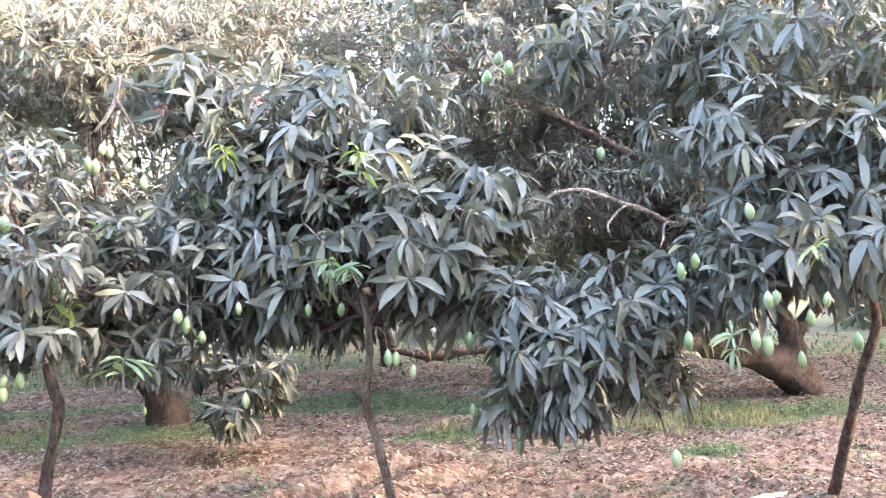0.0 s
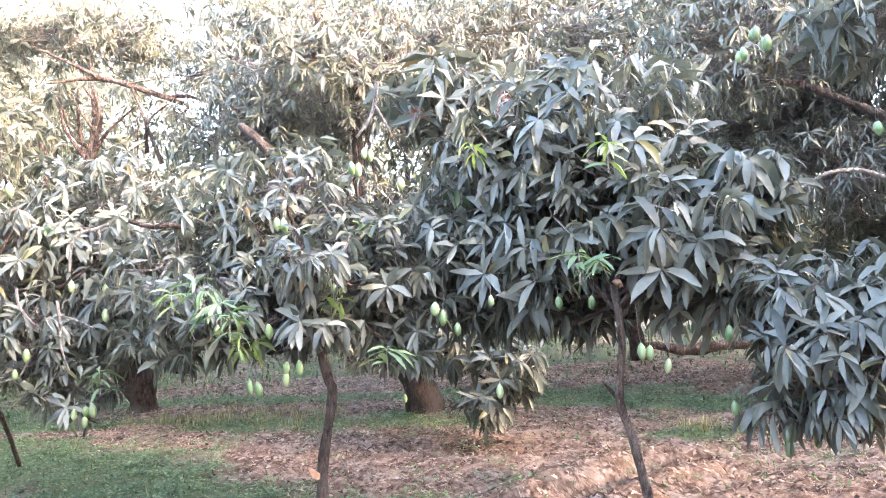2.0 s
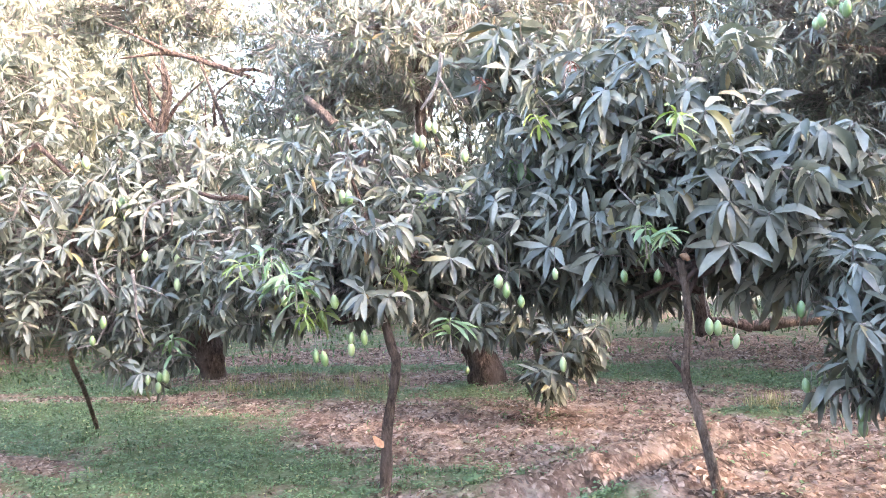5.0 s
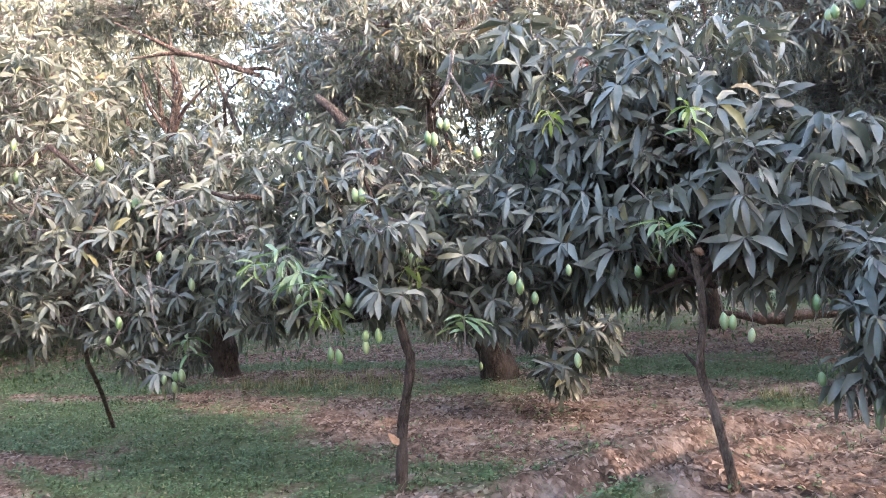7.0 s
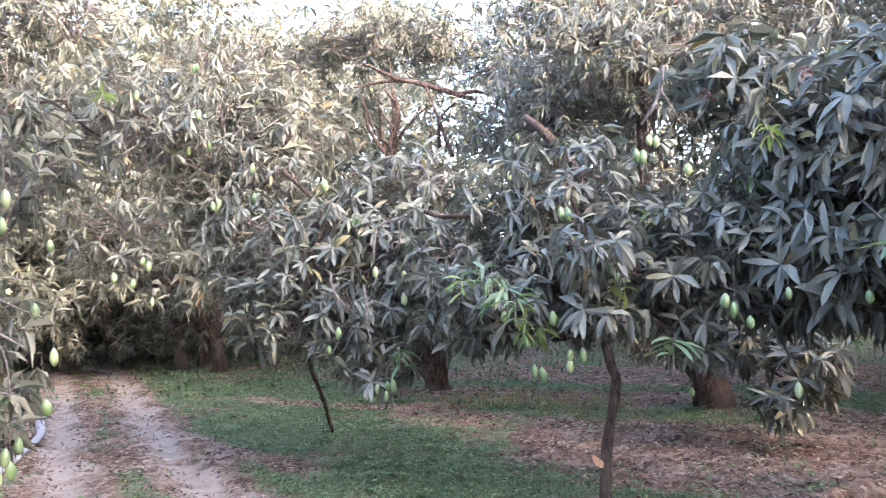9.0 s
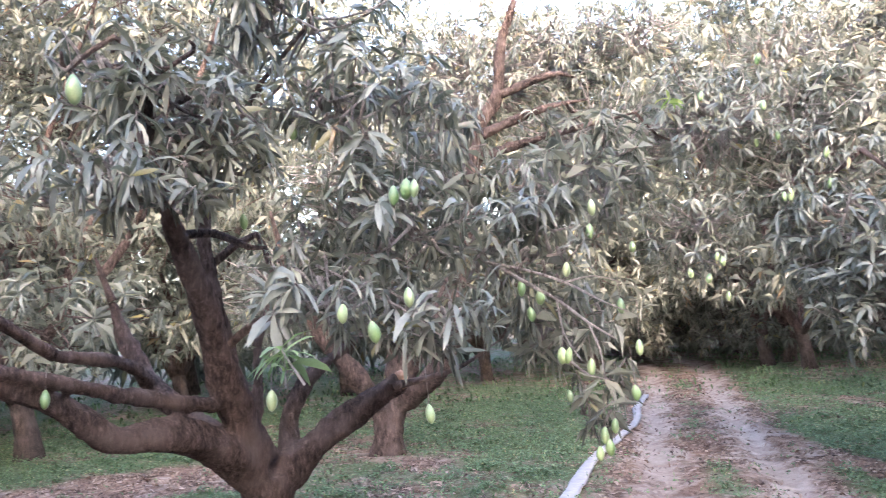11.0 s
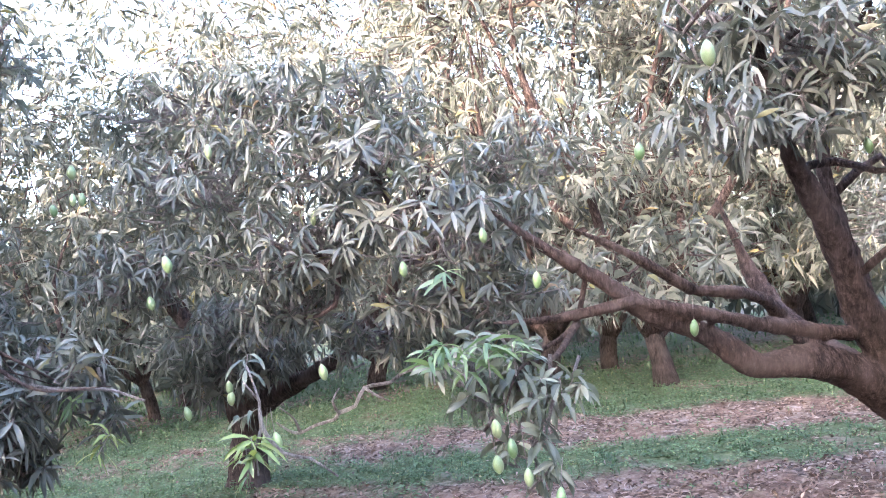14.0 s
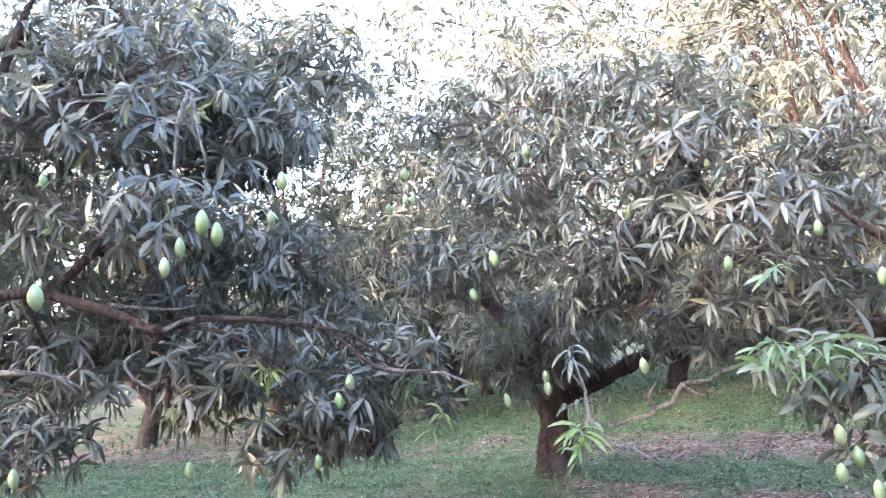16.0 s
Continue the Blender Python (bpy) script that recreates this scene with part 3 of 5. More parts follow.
def clods(x, y, size, seed):
    """Broken crust: 0 in the cracks, up to 1 on the plates."""
    u, v = x / size + 0.25 * np.sin(y / size * 1.3), y / size + 0.25 * np.sin(x / size * 1.1)
    i0, j0 = np.floor(u), np.floor(v)
    near1, near2, lift = np.full(u.shape, 9.0), np.full(u.shape, 9.0), np.zeros(u.shape)
    for di in (-1, 0, 1):
        for dj in (-1, 0, 1):
            ci, cj = i0 + di, j0 + dj
            h1, h2, h3 = (np.modf(np.abs(np.sin(ci * a + cj * b_ + seed) * 43758.5453))[0] for a, b_ in ((12.9898, 78.233), (39.346, 11.135), (73.156, 52.235)))
            d = np.hypot(ci + h1 - u, cj + h2 - v)
            closer = d < near1
            near2 = np.where(closer, near1, np.minimum(near2, d))
            lift = np.where(closer, h3, lift)
            near1 = np.where(closer, d, near1)
    return np.clip((near2 - near1) * 3.0, 0, 1) * (0.35 + 0.65 * lift)


def spaced(fine_from, fine_to, fine_step):
    """Grid lines: fine in the middle of the clearing, ever wider towards the horizon."""
    inner = np.concatenate([np.arange(-17, fine_from, 0.14), np.arange(fine_from, fine_to, fine_step), np.arange(fine_to, 17.001, 0.14)])
    outer = 17 * 1.22 ** np.arange(1, 20)
    return np.concatenate([-outer[::-1], inner, outer])


gx, gy = spaced(-4.4, 3.6, 0.045), spaced(4.6, 8.6, 0.045)
X, Y = np.meshgrid(gx, gy, indexing="ij")
Z = height_at(X, Y)
rng = np.random.RandomState(3)
crust = (np.hypot(X, Y) < 17) * np.clip(1.15 - weeds_at(X, Y), 0.2, 1)
Z = Z + crust * (0.038 * clods(X, Y, 0.17, 1.0) + 0.022 * clods(X, Y, 0.075, 4.0) - 0.028) + rng.normal(size=Z.shape) * 0.006 * (np.hypot(X, Y) < 17)
idx = np.arange(len(gx) * len(gy)).reshape(len(gx), len(gy))
q = np.stack([idx[:-1, :-1], idx[1:, :-1], idx[1:, 1:], idx[:-1, 1:]], -1).reshape(-1, 4)
ground = big_mesh("ground", np.stack([X.ravel(), Y.ravel(), Z.ravel()], 1), np.concatenate([q[:, [0, 1, 2]], q[:, [0, 2, 3]]]), SOIL)
tagged(ground, "dry orchard soil with leaf litter, weeds and a worn earth track", "ground", kind="structure")
for key, values in (("weeds", 0.5 * weeds_at(X, Y)), ("bare", (0.36 + 0.14 * ripple(X * 1.7, Y * 1.7)) * np.exp(-((track_offset(X, Y) - 0.5 + 0.1 * ripple(X * 2.1 + 1, Y * 2.1)) / 0.24) ** 2))):
    at = ground.data.attributes.new(key, "FLOAT", "POINT")
    at.data.foreach_set("value", values.ravel().astype(np.float32))

# ---------------------------------------------------------------- trees round the clearing

young_a = mango_tree(-2.42, 5.05, "slender young mango tree with thin crooked trunk and hanging fruit")
limb(young_a, [(-2.42, 5.05, -0.05, 0.037), (-2.382, 5.062, 0.243, 0.041), (-2.364, 5.067, 0.506, 0.034), (-2.293, 5.091, 0.917, 0.032), (-2.306, 5.085, 0.994, 0.034), (-2.374, 5.11, 1.22, 0.029), (-2.432, 5.138, 1.526, 0.025), (-2.432, 5.188, 1.911, 0.019)], "trunk", PALE)
limb(young_a, [(-2.398, 5.099, 1.373, 0.018), (-2.768, 5.057, 1.699, 0.014), (-3.053, 4.943, 1.755, 0.009)])
limb(young_a, [(-2.413, 5.092, 1.488, 0.017), (-2.156, 5.406, 1.701, 0.013), (-1.894, 5.509, 1.803, 0.01)])
limb(young_a, [(-2.443, 5.185, 1.718, 0.016), (-2.655, 5.312, 2.131, 0.012), (-2.795, 5.361, 2.472, 0.008)])
foliage(young_a, [
    (-2.64, 5.62, 1.77, 0.8, 0.55), (-2.29, 4.87, 1.82, 0.33, 0.22), (-2.34, 5.06, 1.39, 0.3, 0.1), (-3.21, 5.18, 1.6, 0.61, 0.36),
    (-2.03, 5.75, 1.69, 0.62, 0.41), (-2.96, 5.84, 2.28, 0.84, 0.49), (-2.11, 5.79, 1.24, 0.37, 0.25), (-3.29, 4.98, 1.33, 0.51, 0.2),
    (-2.7, 5.32, 1.45, 0.52, 0.24), (-3.62, 5.16, 1.79, 0.5, 0.33), (-3.27, 5.66, 2.07, 0.57, 0.35), (-1.76, 6.09, 2.02, 0.47, 0.38),
], 11, 19, 160, (0.2, 0), 0.0125, leaf=1.08, broad=True)
mangoes(young_a, [
    (-2.49, 4.85, 1.12), (-2.42, 4.88, 1.12), (-2.5, 4.85, 1.05), (-2.71, 4.76, 1.02), (-2.67, 4.78, 1), (-2.19, 4.96, 1.6),
    (-2.23, 4.95, 1.67), (-2.51, 4.83, 2.04), (-2.47, 4.85, 2.03), (-1.76, 5.13, 2.27), (-1.97, 5.04, 2.47), (-1.93, 5.06, 2.46),
    (-2.05, 5.01, 2.38), (-2.01, 5.03, 2.37), (-2.88, 4.69, 1.38), (-2.59, 4.81, 1.36),
], 60)
special_cluster(young_a, (-2.76, 4.52, 1.56), FRESH, 4, 1.2, 1)
special_cluster(young_a, (-3.08, 4.50, 1.63), LIME, 5, 0.9, 0)
special_cluster(young_a, (-2.64, 4.57, 1.36), LIME, 6, 0.8, 1)
special_cluster(young_a, (-2.89, 4.47, 1.71), FRESH, 7, 1.0, 0)
special_cluster(young_a, (-1.88, 5.04, 1.21), FRESH, 8, 1.3, 0)
special_cluster(young_a, (-2.84, 4.49, 1.67), FRESH, 34, 1.2, 0)
special_cluster(young_a, (-2.68, 4.50, 1.49), FRESH, 37, 1.15, 0)
flake = mesh_object("bark_chip", [(-2.385 + 0.032 * u + 0.010 * w, 4.95 + 0.034 * u + 0.014 * w, 0.425 + 0.045 * v - 0.01 * u)
                                  for w in (-0.5, 0.5) for u, v in ((-0.6, 0.9), (0.05, 0.55), (0.75, 0.1), (0.7, -0.75), (0.1, -0.6), (-0.35, 0.0))],
                    [(5, 4, 3, 2, 1, 0), (6, 7, 8, 9, 10, 11)] + [(k, (k + 1) % 6, 6 + (k + 1) % 6, 6 + k) for k in range(6)], CUT, smooth=False)
fix(flake, young_a)
limb(young_a, [(-2.011, 5.025, 2.575, 0.009), (-1.937, 5.053, 2.681, 0.011), (-1.869, 5.025, 2.777, 0.011), (-1.855, 5.03, 2.904, 0.007)], "twig", TWIG, 6)

young_b = mango_tree(-0.28, 5.4, "slender young mango tree with a broken-off stem and drooping dark leaves")
limb(young_b, [(-0.28, 5.4, -0.05, 0.036), (-0.332, 5.379, 0.245, 0.033), (-0.403, 5.347, 0.596, 0.029), (-0.461, 5.322, 0.824, 0.026), (-0.43, 5.331, 1.151, 0.024), (-0.442, 5.324, 1.394, 0.025), (-0.46, 5.315, 1.541, 0.023)], "trunk", YOUNG)
limb(young_b, [(-0.435, 5.328, 1.29, 0.016), (-0.326, 5.379, 1.525, 0.013), (-0.209, 5.368, 1.863, 0.012), (-0.315, 5.376, 2.323, 0.008)])
limb(young_b, [(-0.438, 5.326, 1.359, 0.015), (-0.623, 5.368, 1.612, 0.013), (-0.814, 5.396, 2.019, 0.01), (-1.17, 5.467, 2.429, 0.007)])
limb(young_b, [(-0.443, 5.329, 0.788, 0.013), (-0.507, 5.314, 0.877, 0.012), (-0.56, 5.314, 0.94, 0.008)])
limb(young_b, [(-0.358, 5.368, 1.423, 0.016), (-0.032, 5.28, 1.578, 0.011), (0.251, 5.391, 1.661, 0.007)])
foliage(young_b, [
    (-0.37, 5.6, 2.25, 0.54, 0.43), (-0.11, 5.57, 1.94, 0.67, 0.39), (-0.84, 5.81, 2.01, 0.66, 0.54), (-0.54, 5.92, 2.81, 0.66, 0.43),
    (-1.27, 5.88, 2.37, 0.52, 0.52), (0.1, 5.77, 1.6, 0.69, 0.32), (-1.23, 5.93, 1.68, 0.57, 0.36), (-0.42, 5.86, 1.71, 0.45, 0.27),
    (-1.58, 6.26, 2.97, 0.65, 0.48), (0.2, 5.88, 2.04, 0.62, 0.47), (-1.71, 5.95, 1.55, 0.37, 0.25), (-0.91, 5.68, 2.5, 0.49, 0.34),
    (-0.99, 6.06, 1.43, 0.45, 0.15), (-1.41, 6.07, 1.38, 0.37, 0.15), (-0.71, 5.95, 1.34, 0.27, 0.12),
], 12, 26, 230, (0.2, 0), 0.0, leaf=1.45, broad=True)
mangoes(young_b, [
    (-1.5, 4.91, 1.45), (-1.46, 4.93, 1.4), (-1.38, 4.96, 1.32), (-1.18, 5.04, 1.48), (-0.79, 5.2, 1.45), (-0.59, 5.28, 1.44),
    (-1.16, 5.06, 0.93), (0.2, 5.07, 1.24), (0.32, 5.11, 1.19), (0.39, 5.13, 1.04), (0.2, 5.09, 0.81), (0.23, 5.1, 0.71),
    (0.27, 5.12, 0.68), (-0.14, 4.99, 1.07), (-0.29, 4.95, 1.16), (-0.24, 4.96, 1.15), (0.37, 5.04, 2.82), (0.45, 5.06, 2.94),
    (0.51, 5.08, 2.88), (1.08, 5.25, 2.36),
], 61)
for place, seed in (((-1.464, 4.636, 2.634), 5), ((-0.973, 4.797, 2.714), 7)):
    tagged(leafed_shoot(young_b, place, seed * 1.3, 0, seed, RUST, 0.42), "withered reddish-brown young leaves")
limb(young_b, [(-0.937, 4.710, 2.671, 0.005), (-0.965, 4.686, 2.658, 0.006), (-0.985, 4.680, 2.621, 0.006), (-0.994, 4.678, 2.570, 0.007), (-0.997, 4.683, 2.543, 0.013), (-0.999, 4.687, 2.524, 0.006)], "twig", TWIG, 6)
special_cluster(young_b, (-0.39, 4.70, 2.34), LIME, 1, 1.15, 0)
special_cluster(young_b, (-1.28, 5.10, 2.48), LIME, 2, 0.8, 1)
special_cluster(young_b, (-0.61, 4.92, 1.74), FRESH, 4, 1.25, 0)
special_cluster(young_b, (-0.50, 4.95, 1.70), FRESH, 8, 0.95, 1)
limb(young_b, [(-1.872, 5.077, 2.934, 0.016), (-1.88, 5.021, 2.76, 0.013), (-1.921, 4.953, 2.608, 0.007)], "twig", TWIG, 6)
limb(young_b, [(-1.879, 5.021, 2.778, 0.011), (-1.801, 5, 2.655, 0.007), (-1.757, 5.018, 2.544, 0.005)], "twig", TWIG, 6)
limb(young_b, [(-0.447, 5.277, 1.544, 0.024), (-0.424, 5.286, 1.556, 0.021), (-0.409, 5.292, 1.525, 0.014)], "cut_end", CUT, 6)

young_d = mango_tree(2.62, 5.76, "leaning young mango tree with low hanging boughs and fruit")
limb(young_d, [(2.62, 5.76, -0.05, 0.037), (2.519, 5.283, 0.459, 0.035), (2.494, 4.964, 0.952, 0.03), (2.538, 4.851, 1.287, 0.028), (2.341, 4.737, 1.651, 0.024), (2.134, 4.723, 2.042, 0.018), (1.925, 4.709, 2.402, 0.011)], "trunk", YOUNG)
limb(young_d, [(2.511, 4.846, 1.419, 0.021), (2.019, 4.741, 1.568, 0.016), (1.536, 4.745, 1.492, 0.011), (1.076, 4.849, 1.412, 0.007)])
limb(young_d, [(1.697, 4.743, 1.517, 0.012), (1.223, 4.801, 1.343, 0.009), (0.725, 4.758, 1.174, 0.006)])
foliage(young_d, [
    (2.01, 5.02, 2.35, 0.68, 0.37), (2.12, 4.8, 1.82, 0.62, 0.36), (1.67, 4.95, 1.58, 0.5, 0.3), (0.7, 5.05, 1.08, 0.47, 0.47),
    (1.15, 5.21, 1.4, 0.6, 0.39), (0.6, 5.25, 1.42, 0.49, 0.28), (1.27, 5.06, 0.92, 0.3, 0.24), (2.42, 5.49, 3.02, 0.86, 0.41),
    (1.55, 6.07, 3.22, 0.83, 0.41), (2.55, 4.73, 2.03, 0.51, 0.64), (0.74, 4.94, 0.83, 0.26, 0.2),
], 13, 24, 200, (0.2, 0), 0.0, leaf=1.25, broad=True)
mangoes(young_d, [
    (1.65, 4.05, 1.45), (1.61, 4.05, 1.44), (1.54, 4.05, 1.25), (1.6, 4.05, 1.22), (1.81, 4.05, 1.35), (1.9, 4.05, 1.43),
    (1.76, 4.06, 1.15), (2.03, 4.05, 1.23), (1.14, 4.08, 0.7), (1.27, 4.04, 1.64), (1.53, 4.03, 1.87), (1.19, 4.04, 1.6),
    (1.22, 4.05, 1.26), (0.49, 4.97, 0.68), (0.46, 4.96, 0.69), (0.47, 4.96, 0.61), (0.62, 5, 0.64),
], 62)
special_cluster(young_d, (0.85, 4.84, 0.91), FRESH, 11, 1.0, 0)
special_cluster(young_d, (1.79, 3.94, 1.69), LIME, 12, 0.9, 1)
special_cluster(young_d, (1.43, 4.05, 1.28), FRESH, 13, 0.8, 1)
special_cluster(young_d, (-0.63, 5.24, 1.68), FRESH, 14, 0.8, 0)

young_c = mango_tree(-6.59, 6.92, "mango tree on a thin slanting stem with dense dusty crown")
limb(young_c, [(-6.59, 6.92, -0.05, 0.022), (-5.901, 6.05, 0.523, 0.021), (-5.395, 5.392, 0.929, 0.019), (-5.176, 5.15, 1.379, 0.016), (-4.956, 5.017, 1.883, 0.013), (-4.816, 5.076, 2.194, 0.009)], "trunk", YOUNG)
limb(young_c, [(-5.155, 5.16, 1.378, 0.013), (-5.597, 5.029, 2.013, 0.012), (-6.032, 5.016, 2.578, 0.008)])
limb(young_c, [(-5.144, 5.159, 1.565, 0.013), (-4.558, 5.221, 1.725, 0.011), (-4.217, 5.381, 1.98, 0.008)])
limb(young_c, [(-4.646, 6.832, 2.305, 0.029), (-4.616, 6.068, 2.234, 0.017), (-4.655, 5.494, 2.105, 0.012), (-5.016, 5.09, 2.141, 0.008)])
limb(young_c, [(-5.697, 5.401, 2.729, 0.024), (-5.37, 5.462, 2.428, 0.019), (-5.137, 5.477, 2.139, 0.01)])
foliage(young_c, [
    (-5.29, 5.36, 2, 0.92, 0.53), (-5.4, 5.06, 1.39, 0.52, 0.42), (-4.62, 5.28, 1.36, 0.6, 0.41), (-4.36, 5.15, 1.01, 0.35, 0.27),
    (-4.89, 5.23, 1.18, 0.37, 0.14), (-6.27, 5.4, 2.58, 0.73, 0.62), (-4.87, 5.74, 2.03, 0.84, 0.45), (-4.13, 5.39, 1.52, 0.41, 0.36),
    (-6.84, 5.45, 3.18, 0.6, 0.7), (-6.37, 5.99, 3.36, 0.73, 0.5), (-6.04, 5.12, 1.99, 0.44, 0.44), (-4.85, 6.14, 2.56, 0.78, 0.31),
], 14, 19, 200, (0.2, 0), 0.0075, leaf=1.0, broad=True)
mangoes(young_c, [
    (-4.14, 4.87, 1.72), (-3.94, 4.97, 1.68), (-3.95, 4.97, 1.51), (-4.43, 4.75, 1.26), (-4.5, 4.71, 1.13), (-4.17, 4.89, 0.83),
    (-4.1, 4.92, 0.84), (-4.11, 4.92, 0.77), (-4.06, 4.94, 0.85), (-4.48, 4.68, 2.41), (-5.71, 5.07, 2.45), (-6.03, 4.91, 2.39),
    (-6.26, 4.78, 2.92), (-6.08, 4.87, 2.94), (-6.19, 4.8, 3.23), (-5.71, 5.06, 2.72), (-6.17, 4.8, 3.66), (-6.03, 4.91, 2.42),
], 63)
special_cluster(young_c, (-3.90, 4.83, 1.12), FRESH, 9, 1.1, 0)
special_cluster(young_c, (-3.49, 4.97, 1.76), LIME, 10, 0.9, 0)
limb(young_c, [(-3.742, 4.99, 2.153, 0.014), (-3.563, 5.007, 2.099, 0.018), (-3.469, 5.045, 2.11, 0.02), (-3.415, 5.12, 2.093, 0.016)], "branch", BARK, 6)
limb(young_c, [(-3.854, 4.519, 1.803, 0.008), (-3.814, 4.533, 2.022, 0.01), (-3.673, 4.588, 2.078, 0.01), (-3.611, 4.612, 2.105, 0.008)], "twig", TWIG, 6)
limb(young_c, [(-3.673, 4.588, 2.078, 0.008), (-3.663, 4.592, 1.99, 0.008), (-3.673, 4.59, 1.869, 0.006)], "twig", TWIG, 6)
limb(young_c, [(-3.301, 3.783, 1.614, 0.009), (-3.278, 3.775, 1.486, 0.008), (-3.268, 3.764, 1.359, 0.006), (-3.227, 3.775, 1.230, 0.004)], "twig", TWIG, 6)
limb(young_c, [(-3.276, 3.777, 1.533, 0.006), (-3.204, 3.838, 1.495, 0.005), (-3.145, 3.885, 1.448, 0.003)], "twig", TWIG, 6)
limb(young_c, [(-3.411, 3.615, 1.688, 0.008), (-3.397, 3.615, 1.593, 0.007), (-3.346, 3.661, 1.495, 0.005), (-3.314, 3.688, 1.461, 0.003)], "twig", TWIG, 6)
limb(young_c, [(-4.817, 4.351, 1.998, 0.008), (-4.766, 4.37, 2.133, 0.01), (-4.723, 4.386, 2.248, 0.008)], "twig", TWIG, 6)

big_1 = mango_tree(-7.47, 10.05, "old mango tree with a thick short trunk and bare spreading branches")
stout_limb(big_1, [(-7.47, 10.05, -0.1, 0.3), (-7.422, 10.006, 0.187, 0.204), (-7.484, 9.869, 0.691, 0.234), (-7.484, 9.541, 1.278, 0.158), (-7.461, 9.328, 1.988, 0.093), (-7.354, 8.93, 2.956, 0.056), (-7.227, 8.97, 3.996, 0.037), (-7.256, 8.952, 4.746, 0.022)])
stout_limb(big_1, [(-7.371, 9.804, 0.937, 0.096), (-6.346, 9.555, 1.846, 0.068), (-5.3, 9.207, 2.792, 0.051), (-4.523, 8.973, 3.078, 0.061), (-4.716, 8.464, 3.4, 0.051), (-4.903, 8.385, 3.868, 0.023)])
stout_limb(big_1, [(-5.729, 8.703, 3.937, 0.033), (-6.107, 8.552, 4.098, 0.037), (-6.678, 8.432, 4.293, 0.029), (-7.337, 8.279, 4.284, 0.017)])
stout_limb(big_1, [(-6.678, 8.432, 4.293, 0.029), (-6.993, 8.305, 4.487, 0.021), (-7.436, 8.128, 4.724, 0.013)])
stout_limb(big_1, [(-7.334, 8.935, 3.329, 0.04), (-7.028, 8.834, 3.948, 0.026), (-7.079, 8.596, 4.276, 0.017)])
stout_limb(big_1, [(-7.2, 8.773, 3.297, 0.035), (-6.843, 8.695, 3.685, 0.022), (-6.367, 8.665, 3.979, 0.013)])
stout_limb(big_1, [(-7.196, 8.774, 3.371, 0.031), (-7.376, 8.591, 3.806, 0.02), (-7.346, 8.49, 4.292, 0.011)])
stout_limb(big_1, [(-6.391, 8.877, 3.37, 0.026), (-6.308, 8.798, 3.78, 0.019), (-5.97, 8.822, 4.026, 0.013)])
stout_limb(big_1, [(-7.539, 8.424, 3.222, 0.03), (-7.483, 8.336, 3.529, 0.021), (-7.69, 8.144, 3.846, 0.013)])
stout_limb(big_1, [(-5.458, 8.395, 2.443, 0.028), (-5.831, 8.032, 2.455, 0.02), (-6.129, 7.7, 2.366, 0.011)])
grow_together(big_1, PALE, 0.034)
foliage(big_1, [
    (-5.13, 8.73, 3.56, 0.81, 0.61), (-6.58, 9.02, 2.16, 1.32, 0.81), (-4.49, 8.42, 3.63, 0.77, 0.71), (-8.38, 9.31, 2.6, 1.19, 0.48),
    (-5.29, 9.37, 4.54, 1.09, 0.65), (-5.93, 9, 1.26, 0.86, 0.43), (-9.43, 8.72, 4.39, 0.94, 0.71), (-8.52, 10.54, 5.65, 1.58, 0.35),
    (-10.28, 9.56, 5.43, 1.12, 0.52), (-9.58, 8.62, 3.53, 0.86, 0.63),
], 15, 19, 60, (0.2, 0), 0.0025, COARSE)
mangoes(big_1, [
    (-3.93, 7.91, 3.8), (-3.85, 7.94, 3.76), (-3.94, 7.91, 3.92), (-3.36, 8.14, 3.49), (-3.51, 8.08, 4.04), (-4.5, 7.69, 3.17),
    (-4.6, 7.66, 2.76), (-4.67, 7.63, 2.82), (-4.89, 7.54, 2.39),
], 64)
limb(big_1, [(-6.836, 8.274, 3.032, 0.035), (-6.729, 8.206, 3.29, 0.031), (-6.661, 8.23, 3.595, 0.027), (-6.517, 8.177, 3.843, 0.024), (-6.583, 8.148, 4.133, 0.017)], "branch", PALE, 6)
limb(big_1, [(-6.721, 8.208, 3.427, 0.021), (-6.805, 8.066, 3.554, 0.017), (-6.874, 8.037, 3.796, 0.014), (-6.969, 7.997, 4.02, 0.01)], "branch", PALE, 6)
limb(big_1, [(-5.876, 8.437, 3.193, 0.027), (-5.984, 8.391, 3.539, 0.024), (-6.091, 8.345, 3.886, 0.017), (-6.162, 8.315, 4.094, 0.014)], "branch", PALE, 6)
limb(big_1, [(-6.581, 8.154, 3.609, 0.017), (-6.725, 8.095, 3.855, 0.014), (-6.808, 8.06, 4.064, 0.01)], "branch", PALE, 6)
limb(big_1, [(-6.807, 7.641, 2.905, 0.033), (-6.827, 7.632, 3.102, 0.029), (-6.866, 7.615, 3.268, 0.02)], "branch", PALE, 6)
limb(big_1, [(-4.102, 7.203, 3.243, 0.039), (-3.931, 7.164, 3.105, 0.049), (-3.755, 7.128, 2.916, 0.054), (-3.578, 7.092, 2.731, 0.054), (-3.442, 7.148, 2.465, 0.048)], "branch", PALE, 6)

